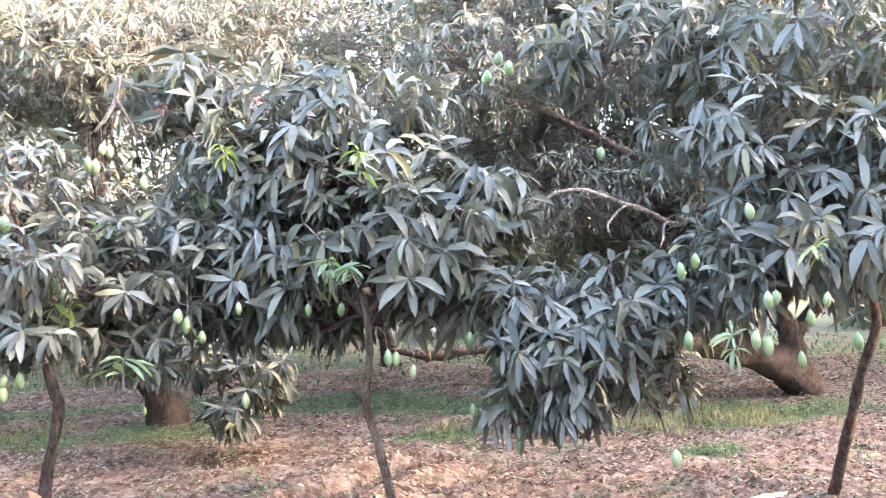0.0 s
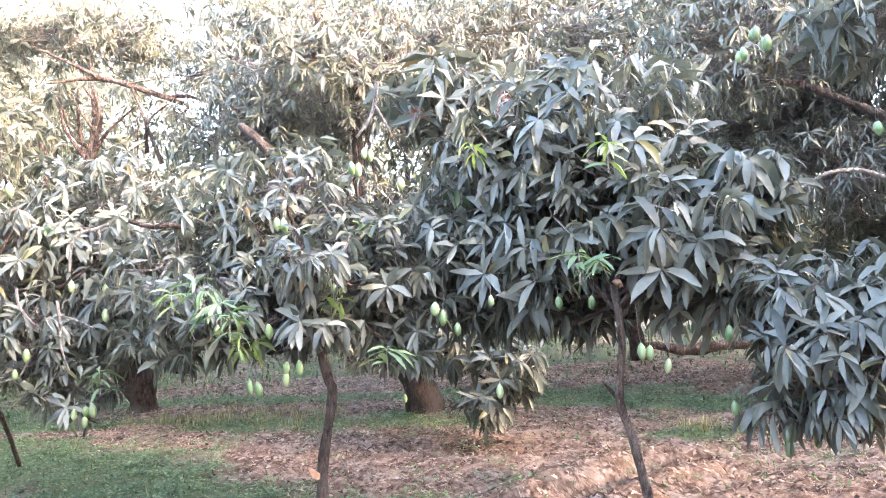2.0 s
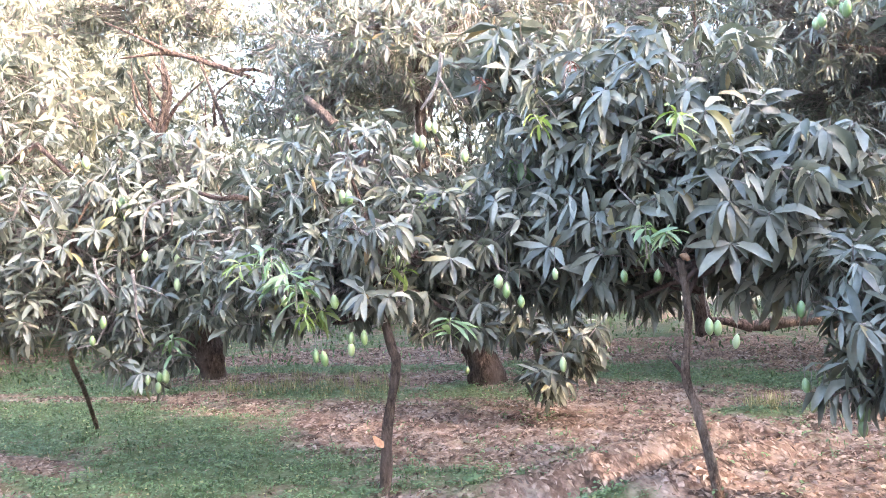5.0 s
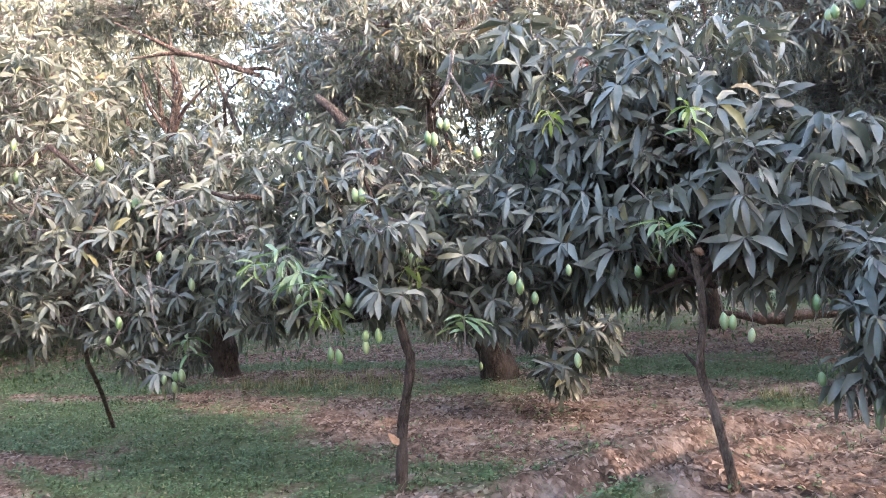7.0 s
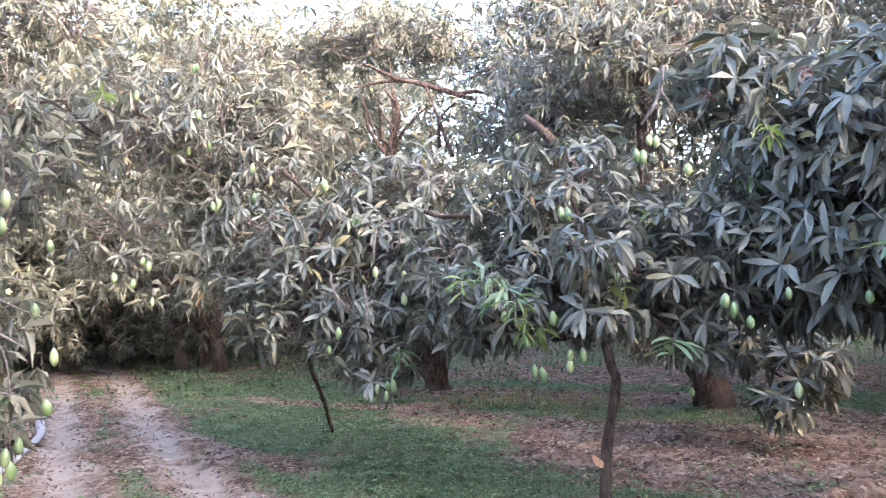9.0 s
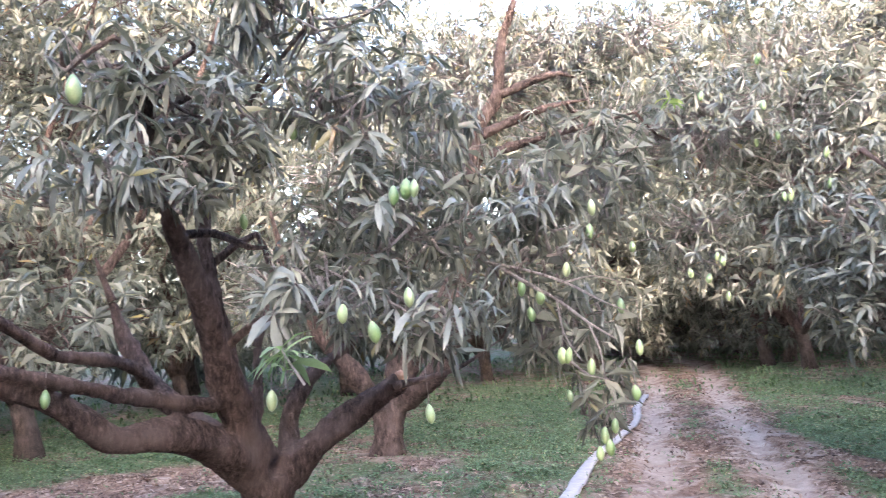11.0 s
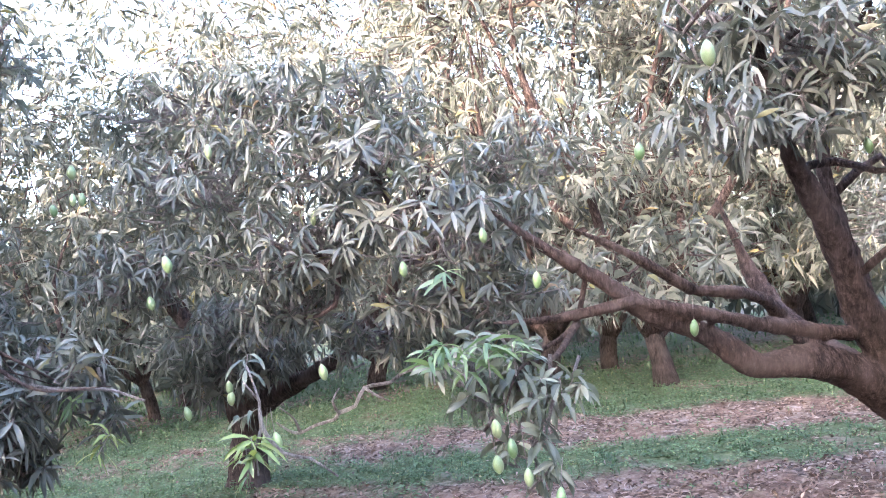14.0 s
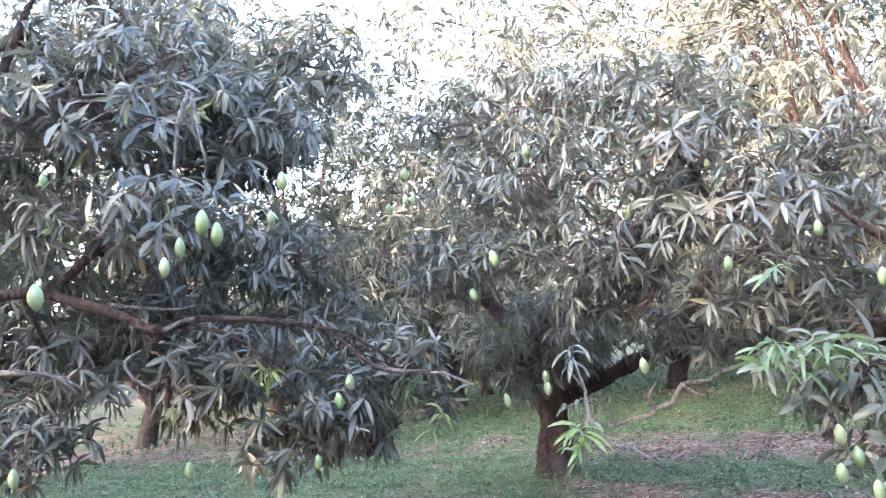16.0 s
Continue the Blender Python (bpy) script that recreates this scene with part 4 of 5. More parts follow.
big_2 = mango_tree(-3.3, 10.03, "old mango tree with a thick trunk and low drooping boughs")
stout_limb(big_2, [(-3.3, 10.03, -0.1, 0.29), (-3.257, 9.933, 0.15, 0.219), (-3.386, 9.878, 0.547, 0.212), (-3.481, 9.73, 0.845, 0.175), (-3.591, 9.356, 1.628, 0.115), (-3.576, 8.922, 2.614, 0.085), (-3.512, 8.724, 3.488, 0.057), (-3.528, 8.604, 4.104, 0.057), (-3.556, 8.482, 4.456, 0.044)])
stout_limb(big_2, [(-3.302, 9.804, 0.554, 0.108), (-2.735, 9.7, 1.1, 0.071), (-2.22, 9.466, 1.88, 0.055), (-1.884, 9.374, 2.816, 0.036)])
stout_limb(big_2, [(-3.469, 8.627, 4.1, 0.04), (-3.778, 8.182, 4.137, 0.026), (-4.032, 7.868, 4.011, 0.017)])
stout_limb(big_2, [(-3.505, 8.614, 3.976, 0.035), (-3.048, 8.686, 4.176, 0.026), (-2.686, 8.826, 4.404, 0.02)])
stout_limb(big_2, [(-2.882, 9.214, 0.875, 0.046), (-2.322, 8.361, 0.76, 0.029), (-1.894, 7.779, 0.653, 0.015)])
grow_together(big_2, PALE, 0.032)
foliage(big_2, [
    (-3.38, 9.15, 3.81, 1.26, 0.79), (-3.73, 8.35, 4.08, 1.05, 0.56), 
    (-3.46, 8.98, 1.43, 0.98, 0.59), (-2.14, 9.6, 3.86, 1.19, 0.73), (-1.64, 9.78, 1.58, 1.12, 0.53), (-3.55, 9.01, 2.42, 1.12, 0.59),
    (-3.09, 7.64, 1.02, 0.33, 0.22), (-3.15, 9.86, 4.69, 1.4, 0.49), (-1.7, 10.39, 4.73, 1.33, 0.56),
    (-4.72, 9.59, 5.02, 1.09, 0.43),
], 16, 19, 80, (0.2, 0), 0.0025, COARSE)
foliage(big_2, [(-2.23, 8.07, 1.04, 0.48, 0.31), (-1.75, 8.01, 0.73, 0.41, 0.41), (-1.9, 7.75, 0.47, 0.27, 0.24)], 26, 22, 60, (0.2, 0), 0.0, leaf=1.35, broad=True)
mangoes(big_2, [
    (-2.52, 7.42, 1.1), (-2.61, 7.39, 0.56),
], 65)

big_3 = mango_tree(4.5, 10.38, "old leaning mango tree with a thick trunk forking low")
stout_limb(big_3, [(4.5, 10.38, -0.1, 0.31), (4.42, 10.296, 0.151, 0.255), (3.988, 10.084, 0.466, 0.205), (3.251, 9.676, 0.697, 0.165), (2.498, 9.271, 0.853, 0.122), (1.58, 8.669, 0.932, 0.088), (0.672, 8.27, 0.941, 0.067), (-0.107, 8.073, 0.879, 0.06), (-0.478, 7.971, 0.957, 0.032)])
stout_limb(big_3, [(4.373, 10.291, 0.292, 0.172), (4.141, 10.069, 0.867, 0.13), (3.613, 9.642, 1.563, 0.097), (2.936, 9.211, 2.397, 0.066), (2.219, 8.995, 2.834, 0.053), (1.176, 8.777, 3.355, 0.045), (0.525, 8.771, 3.53, 0.03)])
limb(big_3, [(2.995, 9.213, 2.332, 0.042), (2.559, 8.824, 2.094, 0.032), (2.2, 8.6, 2.22, 0.026), (1.773, 8.413, 2.35, 0.023), (1.5, 8.3, 2.44, 0.02), (1.234, 8.212, 2.42, 0.018), (1.02, 8.24, 2.31, 0.015), (0.838, 8.218, 2.26, 0.01)], "branch", TWIG, 8)
limb(big_3, [(1.95, 8.47, 2.30, 0.016), (1.82, 8.40, 2.20, 0.014), (1.72, 8.36, 2.08, 0.011), (1.75, 8.33, 1.95, 0.006)], "twig", TWIG, 6)
limb(big_3, [(2.42, 8.74, 2.14, 0.018), (2.36, 8.66, 2.05, 0.015), (2.33, 8.60, 1.92, 0.010), (2.27, 8.58, 1.80, 0.006)], "twig", TWIG, 6)
stout_limb(big_3, [(4.203, 10.074, 0.729, 0.105), (4.779, 10.043, 1.52, 0.072), (5.099, 9.995, 2.729, 0.051)])
grow_together(big_3, PALE, 0.032)
foliage(big_3, [
    (2.3, 9.85, 4.45, 1.55, 0.87), (4.04, 9.29, 3.63, 1.39, 0.82), (3.23, 9.92, 2.59, 1.55, 0.61), (1.49, 9.52, 2.62, 0.84, 0.58),
    (0.62, 9.1, 3.85, 1.05, 0.68), (4.46, 9.74, 1.93, 1.19, 0.59), (2.28, 10.63, 3.66, 1.45, 0.72), (3.83, 10.35, 4.54, 1.56, 0.64),
    (1.13, 10.22, 3.2, 1.04, 0.63), (2.9, 10.82, 2.05, 1.32, 0.51), (5.04, 10.11, 3.09, 1.03, 0.83), (0.98, 9.93, 4.94, 1.36, 0.54),
    (3.29, 9.7, 5.04, 1.33, 0.53),
], 17, 26, 60, (0.2, 0), 0.0025, COARSE)
mangoes(big_3, [
    (1.28, 6.31, 2.52), (0.53, 6.28, 3.25), (0.59, 6.28, 3.18), (0.43, 6.29, 3.11),
], 66)

main = mango_tree(-5.4, 0.25, "large mango tree forking low into thick limbs, bearing fruit")
stout_limb(main, [(-5.4, 0.25, -0.1, 0.26), (-5.379, 0.268, 0.167, 0.151), (-5.319, 0.29, 0.431, 0.149), (-5.31, 0.289, 0.612, 0.178)])
stout_limb(main, [(-5.305, 0.247, 0.543, 0.137), (-5.036, 0.006, 0.828, 0.118), (-4.764, -0.276, 0.982, 0.096), (-4.606, -0.542, 0.996, 0.08), (-4.451, -0.748, 1.193, 0.065), (-4.283, -1.025, 1.353, 0.059), (-4.136, -1.196, 1.528, 0.052), (-3.998, -1.333, 1.663, 0.04), (-3.85, -1.516, 1.826, 0.026), (-3.703, -1.687, 2.01, 0.016)])
stout_limb(main, [(-5.241, 0.224, 0.698, 0.119), (-5.033, 0.071, 1.152, 0.106), (-4.784, -0.036, 1.612, 0.083), (-4.541, -0.144, 1.94, 0.064), (-4.414, -0.211, 2.157, 0.053), (-4.185, -0.261, 2.437, 0.037), (-4.061, -0.273, 2.828, 0.026)])
stout_limb(main, [(-5.282, 0.201, 0.8, 0.065), (-5.116, 0.051, 1.465, 0.055), (-4.963, -0.042, 2.101, 0.043), (-4.856, 0.034, 2.526, 0.034), (-4.79, 0.305, 2.95, 0.023)])
stout_limb(main, [(-4.97, -0.003, 1.087, 0.046), (-4.752, -0.291, 1.167, 0.048), (-4.545, -0.53, 1.24, 0.047), (-4.341, -0.751, 1.328, 0.039), (-4.164, -1.085, 1.438, 0.035), (-3.975, -1.506, 1.394, 0.024), (-3.814, -1.786, 1.411, 0.013)])
stout_limb(main, [(-5.333, 0.393, 0.584, 0.121), (-5.27, 0.629, 0.794, 0.095), (-5.216, 0.906, 0.991, 0.085), (-5.156, 1.142, 1.139, 0.073)])
stout_limb(main, [(-4.842, 1.03, 1.133, 0.025), (-4.871, 1.265, 1.164, 0.019), (-4.898, 1.489, 1.221, 0.014), (-4.963, 1.775, 1.365, 0.009)])
stout_limb(main, [(-5.386, 0.426, 0.7, 0.074), (-5.429, 0.447, 0.948, 0.07), (-5.447, 0.584, 1.175, 0.053), (-5.473, 0.739, 1.29, 0.04), (-5.428, 1.065, 1.517, 0.023)])
stout_limb(main, [(-5.387, 0.201, 0.749, 0.042), (-5.483, 0.252, 1.105, 0.041), (-5.469, 0.258, 1.404, 0.034), (-5.478, 0.403, 1.841, 0.024)])
stout_limb(main, [(-5.381, 0.16, 0.698, 0.081), (-5.616, -0.127, 0.929, 0.081), (-5.853, -0.409, 1.157, 0.077), (-6.002, -0.595, 1.506, 0.059), (-5.973, -0.673, 1.766, 0.034), (-5.938, -0.768, 2.07, 0.017)])
stout_limb(main, [(-5.853, -0.409, 1.157, 0.053), (-5.609, -0.553, 1.343, 0.047), (-5.221, -0.92, 1.442, 0.041), (-4.836, -1.225, 1.721, 0.028), (-4.566, -1.492, 1.914, 0.017)])
grow_together(main, BARK, 0.02)
foliage(main, [
    (-3.95, -0.46, 2.82, 0.32, 0.24), (-4.13, -0.1, 2.63, 0.42, 0.31), (-4.05, 0.72, 2.67, 0.5, 0.35), (-4.14, 0.94, 2.09, 0.51, 0.33),
    (-3.79, 0.46, 1.68, 0.35, 0.21), (-3.9, 1.03, 1.54, 0.42, 0.2), (-4.42, 1.74, 1.97, 0.46, 0.46), (-4.74, 2.09, 1.49, 0.39, 0.39),
    (-4.61, 2.26, 1.02, 0.21, 0.28), (-4.75, 1.42, 2.62, 0.36, 0.38), (-4.6, 1.9, 2.3, 0.4, 0.28), (-5.21, 2.63, 2.5, 0.52, 0.48), (-4.37, 0.42, 3.23, 0.62, 0.25),
    (-4.15, -0.61, 2.33, 0.35, 0.16), (-3.92, -0.31, 2.25, 0.39, 0.17), (-4.27, 0.03, 2.44, 0.36, 0.27), (-4.52, 0.53, 1.99, 0.4, 0.28),
    (-4.28, 0.94, 1.63, 0.34, 0.2),
], 18, 19, 240, (0.2, 0), 0.0025, leaf=1.08)
mangoes(main, [
    (-3.33, 0.76, 2.08), (-3.3, 0.81, 2.1), (-3.28, 0.84, 2.1), (-3.43, 0.65, 1.5), (-3.49, 0.54, 1.59), (-3.34, 0.8, 1.64),
    (-3.33, 0.86, 1.14), (-3.69, 0.23, 1.22), (-4.19, 1.92, 1.76), (-4.32, 1.69, 1.68), (-4.28, 1.78, 1.61), (-4.31, 1.73, 1.52),
    (-4.09, 2.05, 2.1), (-4.11, 2.04, 1.97), (-4.24, 1.88, 1.28), (-4.22, 1.92, 1.28), (-4.17, 2.02, 1.21), (-4.03, 2.25, 1.31),
    (-4.06, 2.22, 1.06), (-4.24, 1.9, 1.05), (-4.13, 2.12, 0.88), (-4.16, 2.07, 0.83), (-4.16, 2.09, 0.76), (-4.18, 2.04, 0.73),
    (-4.06, 2.17, 1.54), (-2.53, -0.39, 2.31), (-3.27, -0.79, 2.12), (-4.28, -0.8, 1.26), (-4.29, 0.16, 2.1), (-4.33, 0.44, 2.58),
], 67)
limb(main, [(-4.289, 1.543, 1.804, 0.012), (-4.147, 1.651, 1.696, 0.010), (-3.995, 1.763, 1.593, 0.009), (-3.886, 1.882, 1.465, 0.007), (-3.777, 1.983, 1.371, 0.004)], "twig", TWIG, 6)
limb(main, [(-3.886, 1.882, 1.465, 0.006), (-3.830, 1.915, 1.317, 0.005), (-3.793, 1.915, 1.145, 0.003)], "twig", TWIG, 6)
limb(main, [(-3.995, 1.763, 1.593, 0.006), (-3.936, 1.766, 1.413, 0.005), (-3.850, 1.818, 1.265, 0.003)], "twig", TWIG, 6)
limb(main, [(-4.214, 1.452, 1.819, 0.010), (-4.050, 1.618, 1.760, 0.008), (-3.928, 1.789, 1.679, 0.007), (-3.831, 1.930, 1.579, 0.005), (-3.747, 2.049, 1.506, 0.003)], "twig", TWIG, 6)
limb(main, [(-3.928, 1.789, 1.679, 0.006), (-3.838, 1.911, 1.704, 0.004), (-3.758, 2.029, 1.659, 0.003)], "twig", TWIG, 6)
limb(main, [(-3.896, 0.696, 1.690, 0.008), (-3.768, 0.834, 1.610, 0.007), (-3.684, 0.973, 1.494, 0.005), (-3.613, 1.038, 1.427, 0.003)], "twig", TWIG, 6)
limb(main, [(-3.821, 0.473, 1.819, 0.008), (-3.705, 0.612, 1.726, 0.006), (-3.645, 0.688, 1.603, 0.004)], "twig", TWIG, 6)
limb(main, [(-3.919, 1.785, 1.264, 0.006), (-3.847, 1.858, 1.189, 0.005), (-3.778, 1.950, 1.166, 0.003)], "twig", TWIG, 6)
special_cluster(main, (-3.36, 0.25, 1.46), FRESH, 8, 1.25, 1)
special_cluster(main, (-3.38, 0.27, 1.44), FRESH, 12, 1.0, 0)
limb(main, [(-5.11, 1.119, 1.137, 0.074), (-5.117, 1.154, 1.151, 0.067)], "cut_end", CUT, 6)

main_back = mango_tree(-9, 1.78, "mango tree with dark trunk beside the track, bearing fruit")
stout_limb(main_back, [(-9, 1.78, -0.1, 0.23), (-8.917, 1.778, 0.153, 0.185), (-8.909, 1.817, 0.497, 0.162), (-8.911, 1.923, 0.893, 0.139), (-8.887, 1.927, 1.413, 0.104), (-8.728, 1.792, 1.998, 0.068)])
stout_limb(main_back, [(-8.895, 1.755, 0.502, 0.144), (-8.837, 2.094, 1.055, 0.114), (-8.78, 2.463, 1.704, 0.085), (-8.722, 2.823, 2.338, 0.067)])
stout_limb(main_back, [(-8.93, 1.80, 0.45, 0.14), (-8.92, 1.45, 0.92, 0.115), (-8.88, 1.08, 1.42, 0.085), (-8.75, 0.75, 2.1, 0.055), (-8.6, 0.6, 2.7, 0.03)])
stout_limb(main_back, [(-8.85, 1.95, 0.6, 0.13), (-8.298, 2.291, 1.057, 0.114), (-7.883, 2.478, 2.185, 0.084), (-7.73, 2.622, 3.291, 0.072), (-7.595, 2.815, 3.674, 0.067), (-7.536, 2.862, 4.172, 0.056), (-7.425, 3.007, 4.611, 0.039)])
stout_limb(main_back, [(-7.595, 2.815, 3.674, 0.05), (-7.218, 3.257, 3.796, 0.033), (-7.112, 3.448, 3.734, 0.016)])
stout_limb(main_back, [(-7.73, 2.622, 3.291, 0.056), (-7.201, 3.123, 3.446, 0.033), (-6.982, 3.5, 3.487, 0.019)])
stout_limb(main_back, [(-7.772, 2.574, 3.071, 0.061), (-7.126, 3.085, 3.155, 0.038), (-6.518, 3.732, 3.246, 0.021)])
grow_together(main_back, BARK, 0.028)
foliage(main_back, [
    (-9.5, 3.22, 4.37, 1.51, 0.82), (-7.52, 3.88, 3.11, 1.06, 0.7), (-6.49, 4.46, 3.19, 0.71, 0.6), (-6.4, 4.17, 2.19, 0.58, 0.42),
    (-6.42, 5.3, 3.07, 0.63, 0.63), (-7.16, 5.86, 4.13, 0.57, 0.44), (-8.79, 4.1, 4.49, 1.01, 0.61), (-9.31, 0.96, 1.88, 1.05, 0.68),
    (-9.59, 2.02, 3.17, 1.26, 0.82), (-7.96, 4.57, 4.52, 0.7, 0.38),
], 19, 19, 100, (0.2, 0), 0.0025, COARSE)
mangoes(main_back, [
    (-5.81, 3.72, 1.75), (-5.74, 3.85, 1.7), (-5.68, 3.94, 1.83), (-5.7, 3.91, 1.87), (-5.68, 3.97, 1.55), (-5.41, 4.36, 2.31),
    (-5.42, 4.25, 3.04), (-5.65, 3.85, 3.17), (-5.41, 4.24, 3.42), (-6.02, 3.33, 2), (-6.07, 3.16, 2.72), (-6.04, 3.21, 2.73),
    (-5.99, 3.31, 2.67),
], 68)
special_cluster(main_back, (-5.77, 3.64, 3.18), LIME, 16, 0.9, 1)

near_n = mango_tree(-5.98, -5.29, "mango tree with dark trunk and long low branches of dusty leaves")
stout_limb(near_n, [(-5.98, -5.29, -0.1, 0.25), (-6.046, -5.303, 0.451, 0.152), (-6.028, -5.305, 0.725, 0.147), (-5.994, -5.341, 1.004, 0.141), (-5.754, -5.334, 1.356, 0.106), (-5.363, -5.404, 1.762, 0.071), (-4.834, -5.286, 2.261, 0.043)])
stout_limb(near_n, [(-6.076, -5.201, 0.766, 0.136), (-5.907, -4.597, 0.966, 0.088), (-5.572, -3.874, 1.203, 0.062), (-5.209, -3.185, 1.622, 0.056), (-4.901, -2.865, 1.889, 0.045), (-4.621, -2.474, 2.261, 0.027)])
stout_limb(near_n, [(-6.053, -5.235, 0.88, 0.119), (-6.03, -4.759, 1.33, 0.085), (-5.831, -4.172, 1.903, 0.06), (-5.31, -3.367, 2.178, 0.045), (-4.929, -2.756, 2.285, 0.024)])
stout_limb(near_n, [(-4.287, -2.973, 2.022, 0.041), (-4.368, -2.799, 2.054, 0.049), (-4.36, -2.569, 2.15, 0.04), (-4.275, -2.271, 2.243, 0.021)])
stout_limb(near_n, [(-4.08, -1.397, 1.354, 0.022), (-3.638, -1.413, 1.217, 0.014), (-3.278, -1.471, 1.21, 0.009), (-3.148, -1.534, 1.024, 0.006)])
grow_together(near_n, BARK, 0.026)
foliage(near_n, [
    (-4.05, -2.72, 2.52, 0.67, 0.28), (-4.02, -2.07, 2.02, 0.63, 0.36), (-3.87, -3.05, 2.03, 0.6, 0.32), (-4.11, -3.99, 2.56, 0.67, 0.39),
    (-3.82, -4.31, 2.01, 0.58, 0.31), (-4.46, -2.17, 1.58, 0.65, 0.18), (-4.75, -4.14, 1.58, 0.65, 0.26), (-3.96, -3.11, 1.68, 0.39, 0.21),
    (-4.77, -1.86, 2.43, 0.45, 0.3), (-4.71, -3.04, 1.39, 0.44, 0.2),
    (-5.03, -4.43, 1.4, 0.6, 0.23), (-5.19, -4.7, 1.19, 0.63, 0.22), (-4.76, -3.22, 3.06, 0.83, 0.33),
    (-5.03, -4.58, 3.35, 0.89, 0.38), (-5.6, -4.95, 1.42, 0.75, 0.28), (-5.95, -5.6, 1.45, 0.7, 0.28), (-5.75, -5.2, 1.12, 0.5, 0.16),
], 20, 19, 230, (0.2, 0), 0.0025, leaf=0.95)
# low end of the long branch
foliage(near_n, [
    (-3.34, -1.51, 1.1, 0.27, 0.19), (-3.46, -1.76, 1.3, 0.31, 0.11), (-3.27, -1.41, 0.81, 0.16, 0.14), (-3.32, -1.7, 1.14, 0.21, 0.16),
    (-3.36, -1.32, 1.03, 0.16, 0.19), (-3.23, -1.52, 0.93, 0.18, 0.13),
], 27, 11, 60, (0.2, 0), 0.0, leaf=0.88, broad=True, usual=DUSTY)
mangoes(near_n, [
    (-2.9, -1.49, 0.85), (-2.93, -1.43, 0.91), (-2.96, -1.38, 0.78), (-3.02, -1.26, 0.68), (-2.9, -1.48, 1), (-2.79, -3.1, 1.91),
    (-3.48, -1.66, 1.87), (-3.31, -2.04, 1.75), (-3.03, -2.72, 0.97), (-3.01, -2.76, 0.97), (-3.13, -2.47, 1.28), (-3.6, -1.44, 1.62),
    (-3.31, -4.26, 2.45), (-3.34, -4.21, 2.45), (-3.26, -4.38, 2.4), (-3.31, -4.25, 2.62), (-3.96, -2.94, 2.17), (-3.67, -3.48, 2.66),
    (-3.73, -3.55, 1.19), (-3.74, -3.55, 1.12), (-3.62, -3.81, 1.06), (-4.16, -2.49, 2.4), (-3.52, -3.92, 1.76),
], 69)
special_cluster(near_n, (-2.98, -1.72, 1.37), FRESH, 17, 1.0, 0)
special_cluster(near_n, (-2.99, -1.63, 1.35), FRESH, 31, 1.05, 0)
special_cluster(near_n, (-3.06, -1.54, 1.35), FRESH, 33, 1.0, 0)
special_cluster(near_n, (-3.15, -1.45, 1.34), FRESH, 12, 1.0, 0)
special_cluster(near_n, (-3.02, -1.80, 1.34), FRESH, 4, 1.0, 0)
special_cluster(near_n, (-2.41, -2.38, 1.09), LIME, 21, 0.85, 0)
special_cluster(near_n, (-2.42, -2.37, 1.07), LIME, 24, 0.9, 0)
special_cluster(near_n, (-2.42, -2.42, 1.05), FRESH, 26, 0.85, 0)
leafed_shoot(near_n, (-2.585, -2.49, 1.43), 1.0, 1, 2, DUSTY, 0.75)
leafed_shoot(near_n, (-2.50, -2.40, 1.20), 2.4, 2, 6, DUSTY, 0.6)
special_cluster(near_n, (-3.31, -1.81, 1.71), FRESH, 20, 0.8, 1)
limb(near_n, [(-2.562, -2.484, 1.378, 0.006), (-2.504, -2.392, 1.231, 0.007), (-2.468, -2.365, 1.127, 0.01), (-2.468, -2.264, 1.011, 0.008), (-2.514, -2.171, 0.979, 0.006), (-2.565, -2.075, 0.889, 0.005)], "twig", TWIG, 6)
limb(near_n, [(-3.94, -3.378, 0.921, 0.005), (-3.89, -3.254, 0.874, 0.009), (-3.921, -3.193, 0.852, 0.011), (-3.879, -3.041, 0.902, 0.01), (-3.927, -2.938, 0.922, 0.012), (-3.94, -2.907, 0.96, 0.014), (-3.982, -2.815, 0.989, 0.012), (-4.006, -2.751, 1.092, 0.014), (-4.164, -2.652, 1.098, 0.012), (-4.198, -2.574, 1.151, 0.014), (-4.256, -2.448, 1.184, 0.014), (-4.409, -2.346, 1.287, 0.016), (-4.58, -2.205, 1.397, 0.018)], "branch", TWIG, 6)
limb(near_n, [(-3.94, -2.908, 0.953, 0.012), (-3.836, -2.88, 1.044, 0.008), (-3.854, -2.833, 1.12, 0.005)], "twig", TWIG, 6)
limb(near_n, [(-3.921, -3.193, 0.855, 0.011), (-3.819, -3.159, 0.96, 0.007), (-3.701, -3.165, 1.042, 0.005)], "twig", TWIG, 6)
limb(near_n, [(-4.006, -2.751, 1.092, 0.012), (-3.951, -2.639, 1.045, 0.008), (-3.986, -2.571, 1.002, 0.005)], "twig", TWIG, 6)
limb(near_n, [(-2.468, -2.365, 1.127, 0.008), (-2.411, -2.383, 1.008, 0.006)], "twig", TWIG, 6)
limb(near_n, [(-2.504, -2.392, 1.231, 0.006), (-2.473, -2.446, 1.325, 0.004)], "twig", TWIG, 6)

